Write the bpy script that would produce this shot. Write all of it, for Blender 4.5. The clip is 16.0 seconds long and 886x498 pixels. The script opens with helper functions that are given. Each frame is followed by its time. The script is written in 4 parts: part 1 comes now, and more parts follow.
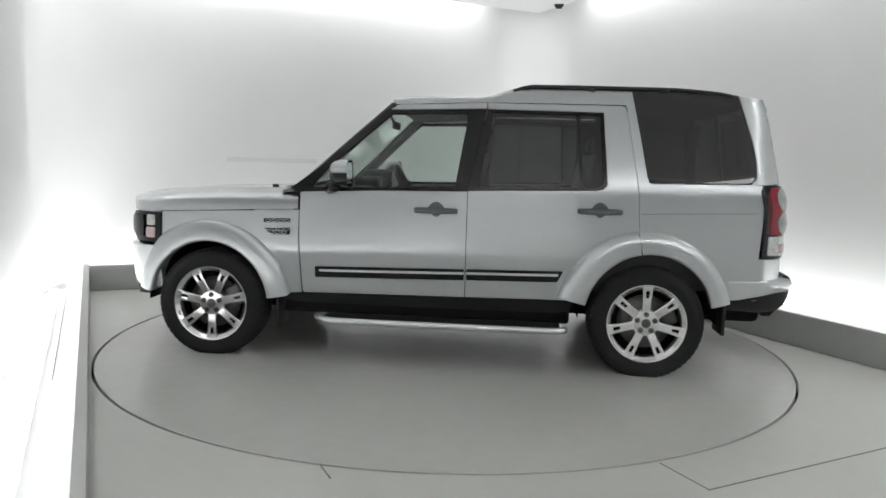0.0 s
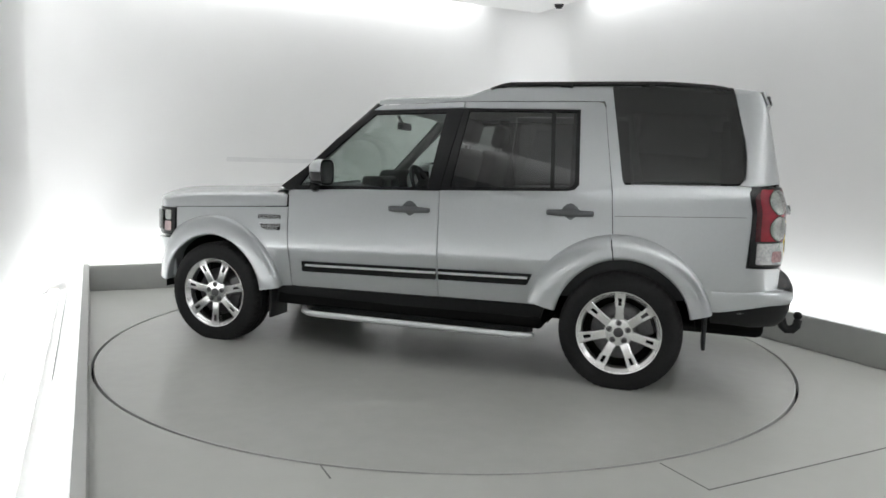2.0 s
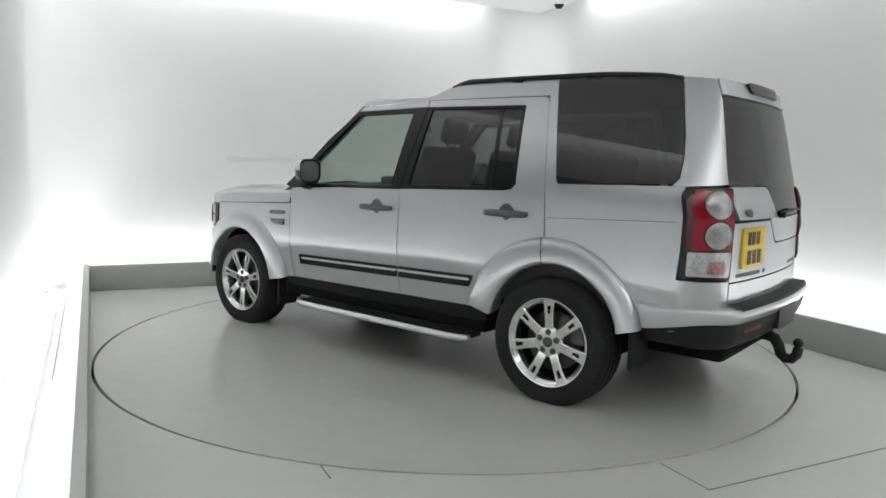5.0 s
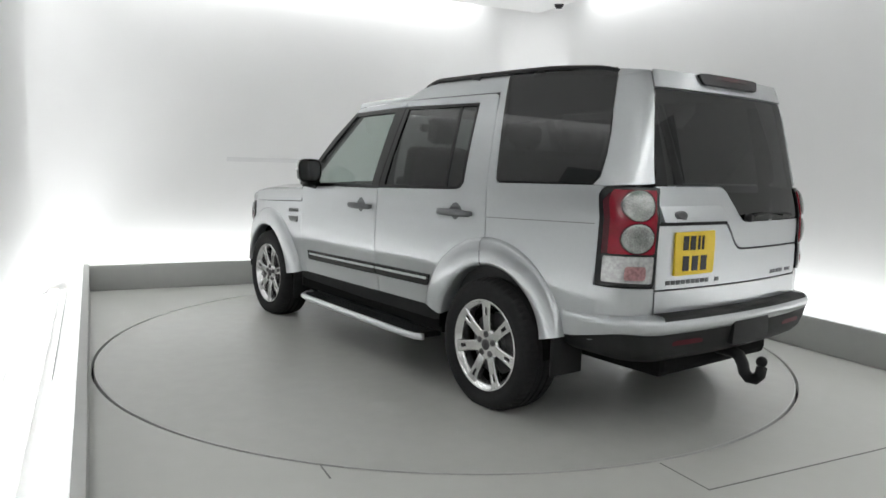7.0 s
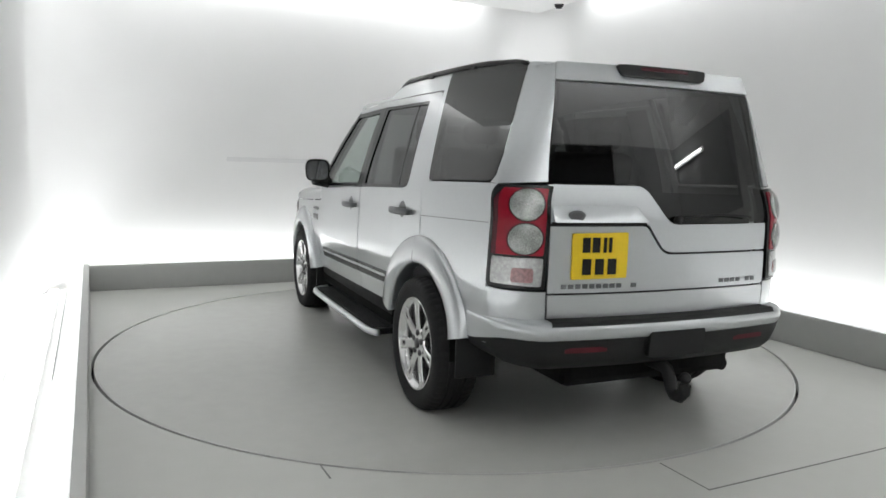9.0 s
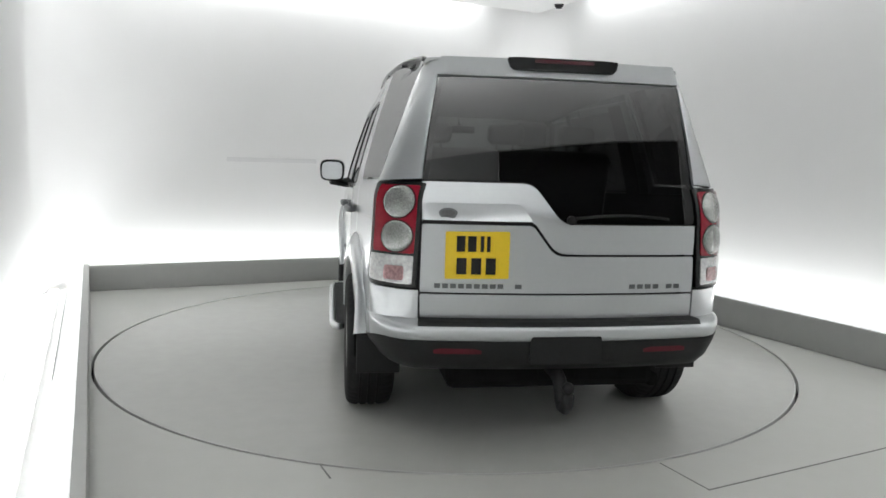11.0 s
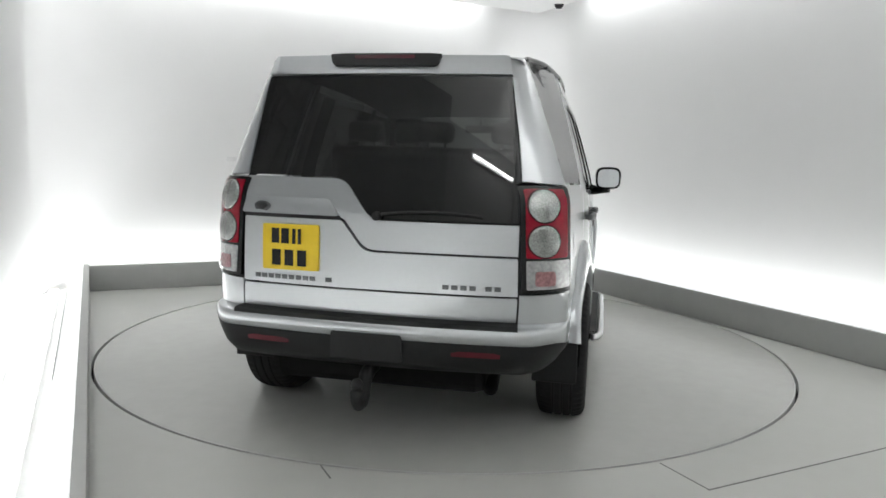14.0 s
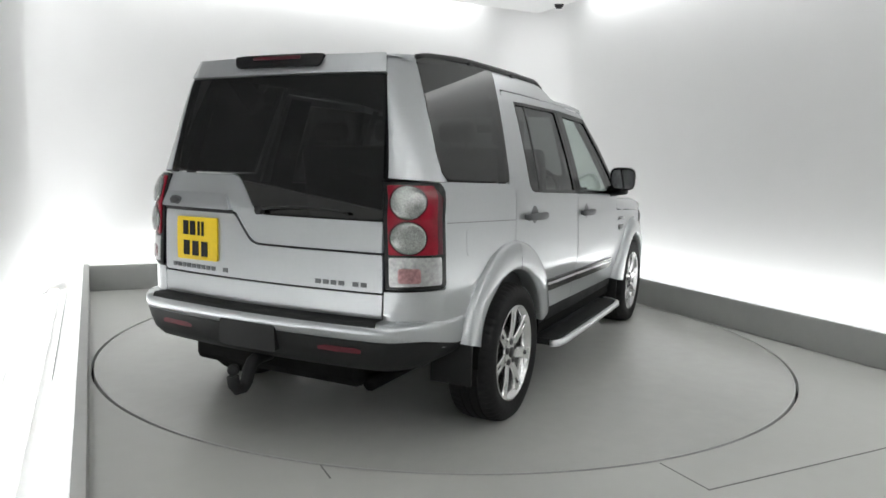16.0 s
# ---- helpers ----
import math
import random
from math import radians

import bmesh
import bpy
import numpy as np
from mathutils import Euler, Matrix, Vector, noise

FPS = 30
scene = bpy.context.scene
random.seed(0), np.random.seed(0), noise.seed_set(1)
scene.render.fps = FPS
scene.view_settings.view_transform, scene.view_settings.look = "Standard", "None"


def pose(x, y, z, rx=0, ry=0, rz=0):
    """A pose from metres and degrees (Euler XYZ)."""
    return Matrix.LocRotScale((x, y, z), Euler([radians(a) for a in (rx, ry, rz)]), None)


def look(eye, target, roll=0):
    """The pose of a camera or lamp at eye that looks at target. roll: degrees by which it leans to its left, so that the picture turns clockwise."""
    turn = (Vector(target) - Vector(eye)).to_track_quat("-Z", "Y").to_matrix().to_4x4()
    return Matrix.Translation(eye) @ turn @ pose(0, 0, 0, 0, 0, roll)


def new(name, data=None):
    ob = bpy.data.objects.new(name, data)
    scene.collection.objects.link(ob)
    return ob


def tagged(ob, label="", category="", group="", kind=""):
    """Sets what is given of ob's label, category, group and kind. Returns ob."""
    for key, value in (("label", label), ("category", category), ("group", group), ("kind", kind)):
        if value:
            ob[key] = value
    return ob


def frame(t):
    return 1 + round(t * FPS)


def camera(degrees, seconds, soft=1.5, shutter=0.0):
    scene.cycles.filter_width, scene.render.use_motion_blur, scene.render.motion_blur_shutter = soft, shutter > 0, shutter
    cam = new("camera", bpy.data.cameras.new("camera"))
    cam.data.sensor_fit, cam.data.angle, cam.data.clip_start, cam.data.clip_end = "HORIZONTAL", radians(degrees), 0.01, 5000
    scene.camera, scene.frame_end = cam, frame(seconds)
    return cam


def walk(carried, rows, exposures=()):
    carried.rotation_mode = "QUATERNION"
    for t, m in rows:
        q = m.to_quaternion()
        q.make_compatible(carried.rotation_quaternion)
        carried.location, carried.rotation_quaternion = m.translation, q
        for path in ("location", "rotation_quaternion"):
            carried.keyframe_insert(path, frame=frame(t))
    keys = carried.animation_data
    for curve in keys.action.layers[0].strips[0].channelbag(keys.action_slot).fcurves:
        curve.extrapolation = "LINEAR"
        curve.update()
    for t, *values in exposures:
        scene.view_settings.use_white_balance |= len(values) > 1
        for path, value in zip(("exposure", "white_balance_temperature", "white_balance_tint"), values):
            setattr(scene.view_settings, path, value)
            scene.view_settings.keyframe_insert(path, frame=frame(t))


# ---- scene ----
# ---- camera: fixed high in one corner of the studio ----
cam = camera(63.46, 16.0, soft=1.6)
EYE = Vector((0.0, -5.386, 1.328))
YAW, PITCH = -0.006157, 0.118778
AIM = EYE + Vector((math.sin(YAW) * math.cos(PITCH), math.cos(YAW) * math.cos(PITCH), -math.sin(PITCH)))
walk(cam, [(0.0, look(EYE, AIM, 1.593)), (16.0, look(EYE, AIM, 1.593))], exposures=[(0.0, 0.0), (16.0, 0.0)])

# ---- world: the studio is closed, only a faint grey outside ----
world = bpy.data.worlds.new("world")
scene.world = world
world.use_nodes = True
world.node_tree.nodes["Background"].inputs[0].default_value = (0.5, 0.52, 0.53, 1)
world.node_tree.nodes["Background"].inputs[1].default_value = 0.3

ROOM_TURN = 26.57
ROOM = pose(0, 0, 0, 0, 0, ROOM_TURN)
HALF, BACK, FRONT = 2.90, 3.20, -5.60     # inner faces of the walls
KERB_IN, KERB_OUT, KERB_H = 2.45, 2.61, 0.25
KERB_BACK = 2.83
PANEL_Z, TOP_Z = 3.22, 3.50
DISC_R = 2.428
DOOR_X0, DOOR_X1, DOOR_TOP = -1.45, 1.50, 2.40


def area_lamp(name, where, turn, size_x, size_y, watts, tint=(0.985, 1.0, 0.995)):
    d = bpy.data.lights.new(name, "AREA")
    d.shape, d.size, d.size_y, d.energy, d.color = "RECTANGLE", size_x, size_y, watts, tint
    ob = new(name, d)
    ob.matrix_world = ROOM @ Matrix.Translation(where) @ turn
    return ob


# strip lights hidden in the low trough behind the kerb and in the cove above the ceiling panel
LOW, HIGH = 37.2, 22.0
up = pose(0, 0, 0, 180, 0, 0)
area_lamp("trough_light", (-2.76, -0.9, 0.06), up @ pose(0, 0, 0, 0, 0, 90), 7.6, 0.18, LOW * 1.38)
area_lamp("trough_light", (2.76, -0.9, 0.06), up @ pose(0, 0, 0, 0, 0, 90), 7.6, 0.18, LOW * 1.14)
area_lamp("trough_light", (0, 3.02, 0.06), up, 5.0, 0.18, LOW)
area_lamp("cove_light", (-2.78, -1.0, 3.40), pose(0, 0, 0, 0, 0, 90), 8.0, 0.14, HIGH * 0.9)
area_lamp("cove_light", (2.78, -1.4, 3.40), pose(0, 0, 0, 0, 0, 90), 7.2, 0.14, HIGH * 1.65)
area_lamp("cove_light", (-0.3, 3.08, 3.40), pose(0, 0, 0), 4.4, 0.14, HIGH * 1.25)
# unseen front run, made much stronger as fill for the car's near side
area_lamp("cove_light", (0, -5.42, 3.40), pose(0, 0, 0), 5.2, 0.14, HIGH * 3.1)

# ---- materials ----


def mat(name, color, rough=0.5, metal=0.0, coat=0.0, scale=40.0, vary=0.06, bump=0.0, bump_scale=200.0, coat_rough=0.05, spec=0.5, rvar=0.05):
    """A procedural paint: base colour with variation at two scales, roughness variation and fine relief."""
    m = bpy.data.materials.new(name)
    m.use_nodes = True
    nt = m.node_tree
    b = nt.nodes["Principled BSDF"]
    b.inputs["Roughness"].default_value, b.inputs["Metallic"].default_value = rough, metal
    b.inputs["Coat Weight"].default_value, b.inputs["Coat Roughness"].default_value = coat, coat_rough
    b.inputs["Specular IOR Level"].default_value = spec
    co = nt.nodes.new("ShaderNodeTexCoord")
    n1, n2 = nt.nodes.new("ShaderNodeTexNoise"), nt.nodes.new("ShaderNodeTexNoise")
    n1.inputs["Scale"].default_value, n2.inputs["Scale"].default_value = scale, scale * 0.06
    n1.inputs["Detail"].default_value, n2.inputs["Detail"].default_value = 5, 4
    add = nt.nodes.new("ShaderNodeMath")
    add.operation = "ADD"
    for n in (n1, n2):
        nt.links.new(co.outputs["Object"], n.inputs["Vector"])
    nt.links.new(n1.outputs[0], add.inputs[0])
    nt.links.new(n2.outputs[0], add.inputs[1])
    ramp = nt.nodes.new("ShaderNodeMapRange")
    ramp.inputs[1].default_value, ramp.inputs[2].default_value = 0.6, 1.4
    ramp.inputs[3].default_value, ramp.inputs[4].default_value = 1 - vary, 1 + vary
    nt.links.new(add.outputs[0], ramp.inputs[0])
    mul = nt.nodes.new("ShaderNodeVectorMath")
    mul.operation = "SCALE"
    mul.inputs[0].default_value = color[:3]
    nt.links.new(ramp.outputs[0], mul.inputs["Scale"])
    nt.links.new(mul.outputs[0], b.inputs["Base Color"])
    rr = nt.nodes.new("ShaderNodeMapRange")
    rr.inputs[1].default_value, rr.inputs[2].default_value = 0.3, 0.7
    rr.inputs[3].default_value, rr.inputs[4].default_value = max(rough - rvar, 0.01), min(rough + rvar, 1)
    nt.links.new(n2.outputs[0], rr.inputs[0])
    nt.links.new(rr.outputs[0], b.inputs["Roughness"])
    if bump:
        n3 = nt.nodes.new("ShaderNodeTexNoise")
        n3.inputs["Scale"].default_value, n3.inputs["Detail"].default_value = bump_scale, 3
        nt.links.new(co.outputs["Object"], n3.inputs["Vector"])
        bp = nt.nodes.new("ShaderNodeBump")
        bp.inputs["Strength"].default_value, bp.inputs["Distance"].default_value = bump, 0.002
        nt.links.new(n3.outputs[0], bp.inputs["Height"])
        nt.links.new(bp.outputs[0], b.inputs["Normal"])
    return m


def glass(name, tint, base=0.052):
    """A thin tinted pane: clear through, glossy by Fresnel."""
    m = bpy.data.materials.new(name)
    m.use_nodes = True
    nt = m.node_tree
    nt.nodes.remove(nt.nodes["Principled BSDF"])
    tr, gl = nt.nodes.new("ShaderNodeBsdfTransparent"), nt.nodes.new("ShaderNodeBsdfGlossy")
    tr.inputs[0].default_value = (*tint, 1)
    gl.inputs["Roughness"].default_value = 0.02
    fr, mx = nt.nodes.new("ShaderNodeLayerWeight"), nt.nodes.new("ShaderNodeMixShader")
    fr.inputs[0].default_value = 0.5
    p5, sc = nt.nodes.new("ShaderNodeMath"), nt.nodes.new("ShaderNodeMath")
    p5.operation, sc.operation = "POWER", "MULTIPLY_ADD"
    p5.inputs[1].default_value, sc.inputs[1].default_value, sc.inputs[2].default_value = 5.0, 0.94, base
    nt.links.new(fr.outputs["Facing"], p5.inputs[0])
    nt.links.new(p5.outputs[0], sc.inputs[0])
    nt.links.new(sc.outputs[0], mx.inputs[0])
    nt.links.new(tr.outputs[0], mx.inputs[1])
    nt.links.new(gl.outputs[0], mx.inputs[2])
    nt.links.new(mx.outputs[0], nt.nodes["Material Output"].inputs[0])
    return m


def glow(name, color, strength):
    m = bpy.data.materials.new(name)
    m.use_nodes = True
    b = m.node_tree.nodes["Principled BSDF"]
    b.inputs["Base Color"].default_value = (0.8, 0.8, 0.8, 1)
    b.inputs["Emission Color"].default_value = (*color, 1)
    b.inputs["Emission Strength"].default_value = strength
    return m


WALL = mat("white_wall_paint", (0.80, 0.80, 0.80), 0.6, scale=3, vary=0.012, bump=0.05, bump_scale=120)
OFF_WHITE = mat("off_white_strip", (0.68, 0.68, 0.685), 0.6, scale=6, vary=0.06)
CEIL = mat("white_ceiling_paint", (0.80, 0.80, 0.80), 0.7, scale=3, vary=0.015)
DARK_WALL = mat("dark_reflected_slat", (0.03, 0.03, 0.032), 0.6, scale=6, vary=0.1, bump=0.1)
PALE_SLAT = mat("pale_grey_slat", (0.70, 0.70, 0.695), 0.6, scale=6, vary=0.08, bump=0.1)
DARK_SLAT = mat("dark_grey_slat", (0.34, 0.34, 0.345), 0.6, scale=6, vary=0.15, bump=0.1)
GREY_PANEL = mat("grey_wall_panel", (0.40, 0.402, 0.405), 0.6, scale=8, vary=0.08)
FLOOR = mat("grey_epoxy_floor", (0.495, 0.50, 0.475), 0.36, scale=9, vary=0.03, bump=0.03, bump_scale=90, spec=0.5, rvar=0.0)
DISC = mat("grey_turntable_paint", (0.485, 0.49, 0.465), 0.27, scale=9, vary=0.045, bump=0.03, bump_scale=90, spec=0.5, rvar=0.0)
KERB = mat("grey_kerb_paint", (0.42, 0.425, 0.415), 0.5, scale=14, vary=0.04, bump=0.08, bump_scale=80)
GAP = mat("black_gap", (0.012, 0.012, 0.012), 0.8)
SEAM = mat("dark_seam_rubber", (0.18, 0.18, 0.175), 0.7)
PAINT = mat("silver_metallic_paint", (0.468, 0.487, 0.500), 0.29, metal=0.66, coat=1.0, scale=900, vary=0.025, coat_rough=0.04, rvar=0.006)
BLACK = mat("black_plastic", (0.014, 0.0145, 0.015), 0.55, scale=90, vary=0.2, bump=0.15, bump_scale=500, spec=0.25)
GLOSS_BLACK = mat("gloss_black_trim", (0.007, 0.007, 0.008), 0.2, scale=60, vary=0.15, spec=0.35)
UNDER = mat("black_underbody", (0.009, 0.009, 0.009), 0.9, scale=20, vary=0.3, spec=0.1)
RUBBER = mat("tyre_rubber", (0.017, 0.017, 0.0175), 0.8, scale=60, vary=0.25, bump=0.25, bump_scale=220, spec=0.25)
ALLOY = mat("bright_alloy", (0.74, 0.74, 0.74), 0.20, metal=1.0, scale=30, vary=0.04)
STEEL = mat("brake_steel", (0.11, 0.11, 0.112), 0.42, metal=1.0, scale=80, vary=0.2)
SATIN = mat("satin_aluminium", (0.72, 0.73, 0.74), 0.32, metal=0.9, scale=60, vary=0.05)
HANDLE = mat("dark_grey_handle", (0.11, 0.115, 0.12), 0.38, metal=0.3, scale=50, vary=0.1)
GLASS_CLEAR = glass("green_tint_glass", (0.66, 0.715, 0.69))
GLASS_DARK = glass("privacy_glass", (0.15, 0.155, 0.155), 0.07)
GLASS_BLACK = glass("dark_privacy_glass", (0.036, 0.038, 0.038), 0.08)
GLASS_REAR = glass("rear_privacy_glass", (0.062, 0.064, 0.064), 0.08)
RED = mat("red_lens", (0.24, 0.004, 0.016), 0.16, scale=300, vary=0.2, coat=0.3, spec=0.3)
RED_DARK = mat("dark_red_lens", (0.06, 0.004, 0.010), 0.2, scale=300, vary=0.3)
RED_DULL = mat("red_reflector", (0.085, 0.006, 0.013), 0.42, scale=300, vary=0.2, spec=0.25)
CLEAR = mat("clear_ribbed_lens", (0.33, 0.34, 0.33), 0.2, metal=0.6, scale=150, vary=0.6, bump=1.0, bump_scale=95, coat=1.0)
WHITE_LENS = mat("white_lamp_lens", (0.46, 0.46, 0.46), 0.16, metal=0.6, scale=60, vary=0.45, bump=0.4, bump_scale=120, coat=1.0)
PINK = mat("pink_reflector", (0.27, 0.13, 0.135), 0.2, scale=70, vary=0.6, bump=0.4, bump_scale=120, coat=1.0)
PINK_PALE = mat("pale_marker_lens", (0.50, 0.36, 0.37), 0.15, metal=0.4, scale=160, vary=0.25, bump=0.4, bump_scale=120, coat=1.0)
YELLOW = mat("yellow_plate", (0.74, 0.52, 0.012), 0.35, scale=40, vary=0.05)
SEAT = mat("dark_seat_leather", (0.028, 0.028, 0.030), 0.5, scale=60, vary=0.2, bump=0.2)
LINER = mat("dark_cabin_trim", (0.030, 0.031, 0.033), 0.7, scale=50, vary=0.2)
HEADLINER = mat("grey_headliner", (0.22, 0.22, 0.215), 0.9, scale=50, vary=0.05)
MIRROR = mat("mirror_silver", (0.50, 0.52, 0.53), 0.03, metal=1.0, scale=10, vary=0.01)
TUBE = glow("light_tube", (0.98, 1, 0.99), 36.0)
# weak emission added to the kerb capping, which is no lamp, to whiten it
CAPPING_GLOW = glow("glowing_capping", (0.98, 1.0, 0.99), 0.45)
GLOW_STRIP = glow("light_strip", (0.975, 1.0, 0.99), 6.0)

# ---- mesh helpers ----


def mesh_object(name, bm, material, parent=None, label="", smooth=True):
    me = bpy.data.meshes.new(name)
    bm.normal_update()
    if smooth:
        for f in bm.faces:
            f.smooth = True
    lay, turned = bm.verts.layers.float_vector.get("nrm"), bm.faces.layers.int.get("turned")
    loops = [tuple(f.normal if f[turned] else v[lay]) for f in bm.faces for v in f.verts] if lay and turned else None
    bm.to_mesh(me)
    bm.free()
    if loops:
        me.normals_split_custom_set(loops)
    me.materials.append(material)
    ob = new(name, me)
    if parent:
        ob.parent = parent
    if label:
        ob["label"] = label
    return ob


def part(name, bm, material, parent, label="", smooth=True):
    return mesh_object(name, bm, material, parent, label, smooth)


def box(bm, lo, hi, bevel=0.0, segments=2, m=None):
    """A bevelled box between two corners, added to bm."""
    lo, hi = Vector(lo), Vector(hi)
    got = bmesh.ops.create_cube(bm, size=1.0)["verts"]
    for v in got:
        v.co = Vector((lo[i] + (v.co[i] + 0.5) * (hi[i] - lo[i]) for i in range(3)))
    made = set(got)
    if bevel:
        edges = list({e for v in got for e in v.link_edges})
        out = bmesh.ops.bevel(bm, geom=edges, offset=bevel, segments=segments, affect="EDGES", profile=0.5)
        made = set(out["verts"]) | {v for v in got if v.is_valid}
    if m is not None:
        for v in made:
            v.co = m @ v.co
    return made


def sharpen(bm, degrees=35):
    bm.normal_update()
    for e in bm.edges:
        if len(e.link_faces) == 2 and e.calc_face_angle(0) > radians(degrees):
            e.smooth = False


def tube(bm, points, radius, sides=10, cap=True):
    """A round bar through points; radius may be a list."""
    pts = [Vector(p) for p in points]
    rad = radius if isinstance(radius, (list, tuple)) else [radius] * len(pts)
    rings = []
    for i, p in enumerate(pts):
        d = (pts[min(i + 1, len(pts) - 1)] - pts[max(i - 1, 0)]).normalized()
        q = d.to_track_quat("Z", "Y")
        rings.append([bm.verts.new(p + q @ Vector((rad[i] * math.cos(2 * math.pi * k / sides), rad[i] * math.sin(2 * math.pi * k / sides), 0))) for k in range(sides)])
    for a, b in zip(rings, rings[1:]):
        for k in range(sides):
            bm.faces.new((a[k], a[(k + 1) % sides], b[(k + 1) % sides], b[k]))
    if cap:
        bm.faces.new(rings[0][::-1])
        bm.faces.new(rings[-1])


def lathe(bm, profile, sides=64, closed=False):
    """Turn a profile of (radius, y) round the y axis."""
    rings = [[bm.verts.new((r * math.cos(2 * math.pi * k / sides), y, r * math.sin(2 * math.pi * k / sides))) for k in range(sides)] for r, y in profile]
    pairs = list(zip(rings, rings[1:])) + ([(rings[-1], rings[0])] if closed else [])
    for a, b in pairs:
        for k in range(sides):
            bm.faces.new((a[k], a[(k + 1) % sides], b[(k + 1) % sides], b[k]))
    return rings


def grid_surface(bm, rows):
    """Quads between rows of points of one length."""
    vs = [[bm.verts.new(p) for p in row] for row in rows]
    for a, b in zip(vs, vs[1:]):
        for k in range(len(a) - 1):
            bm.faces.new((a[k], a[k + 1], b[k + 1], b[k]))
    return vs


def structure(ob, label, category):
    return tagged(ob, label, category, kind="structure")


# ---- the studio ----


def wall_path():
    """The room's inner outline with rounded far corners, from one front corner round to the other."""
    r = 0.70
    pts = [(-HALF, FRONT), (-HALF, -2.0)]
    pts += [(-HALF + r - r * math.cos(a), BACK - r + r * math.sin(a)) for a in np.linspace(0, math.pi / 2, 18)]
    pts += [(HALF - r + r * math.sin(a), BACK - r + r * math.cos(a)) for a in np.linspace(0, math.pi / 2, 18)]
    return pts + [(HALF, -2.0), (HALF, FRONT)]


def build_walls():
    path = wall_path()
    out = []
    for i, (x, y) in enumerate(path):
        a, b = Vector(path[max(i - 1, 0)]), Vector(path[min(i + 1, len(path) - 1)])
        d = (b - a).normalized()
        out.append((x - d.y * 0.14, y + d.x * 0.14))
    bm = bmesh.new()
    rows = [[(x, y, z) for x, y in path] for z in (-0.02, 0.4, 1.2, 2.2, 3.0, TOP_Z)]
    rows += [[(x, y, z) for x, y in out] for z in (TOP_Z, -0.02)]
    grid_surface(bm, rows)
    sharpen(bm, 50)
    ob = mesh_object("wall_north", bm, WALL)
    ob.matrix_world = ROOM
    structure(ob, "smooth white studio wall curving round the corners", "wall")
    bm = bmesh.new()
    box(bm, (-1.09, BACK - 0.006, 1.287), (-0.10, BACK + 0.02, 1.335), 0.002)
    ob = mesh_object("trim", bm, OFF_WHITE, smooth=False)
    ob.matrix_world = ROOM
    structure(ob, "slim off-white patch strip along the back wall", "trim")
    # unseen entrance end behind the camera: white wall, grey panelling and door bands added for reflections
    bm = bmesh.new()
    box(bm, (-HALF, FRONT - 0.14, -0.02), (DOOR_X0, FRONT, TOP_Z))
    box(bm, (DOOR_X1, FRONT - 0.14, -0.02), (HALF, FRONT, TOP_Z))
    box(bm, (DOOR_X0, FRONT - 0.14, DOOR_TOP), (DOOR_X1, FRONT, TOP_Z))
    ob = mesh_object("wall_south", bm, WALL, smooth=False)
    ob.matrix_world = ROOM
    structure(ob, "white wall round the wide entrance", "wall")
    door = new("door_1", None)
    door.matrix_world = ROOM
    structure(door, "unseen entrance door, pale below and dark above for the reflections", "door")
    # dark upper slats blacken the rear glass, pale lower ones keep the paint bright
    for k in range(12):
        bm = bmesh.new()
        box(bm, (DOOR_X0, FRONT - 0.10, 0.2 * k), (DOOR_X1, FRONT - 0.05, 0.2 * k + 0.1995), 0.001)
        part("slat", bm, DARK_WALL if k > 6 else PALE_SLAT, door, smooth=False)
    # unseen dark slats high in the side wall, added to darken the car's glass reflections
    door = new("shutter", None)
    door.matrix_world = ROOM
    structure(door, "unseen dark slats on the side wall, added to darken the reflections", "shutter")
    for k in range(6):
        bm = bmesh.new()
        box(bm, (-HALF, -3.93, 1.40 + 0.2 * k), (-HALF + 0.04, -0.36, 1.5995 + 0.2 * k), 0.001)
        part("slat", bm, DARK_SLAT, door, smooth=False)
    # unseen grey panels added so the rear glass mirrors a darker lower wall
    for name, lo, hi in (("panelling_1", (-HALF, FRONT, 1.5), (-HALF + 0.012, -3.95, DOOR_TOP)), ("panelling_2", (HALF - 0.012, FRONT, 1.5), (HALF, -4.0, DOOR_TOP)),
                         ("panelling_3", (-HALF + 0.012, FRONT, 1.5), (DOOR_X0, FRONT + 0.012, DOOR_TOP)), ("panelling_4", (DOOR_X1, FRONT, 1.5), (HALF - 0.012, FRONT + 0.012, DOOR_TOP))):
        bm = bmesh.new()
        box(bm, lo, hi, 0.003)
        ob = mesh_object(name, bm, GREY_PANEL, smooth=False)
        ob.matrix_world = ROOM
        structure(ob, "unseen grey panelling beside the entrance, added for the reflections", "panelling")


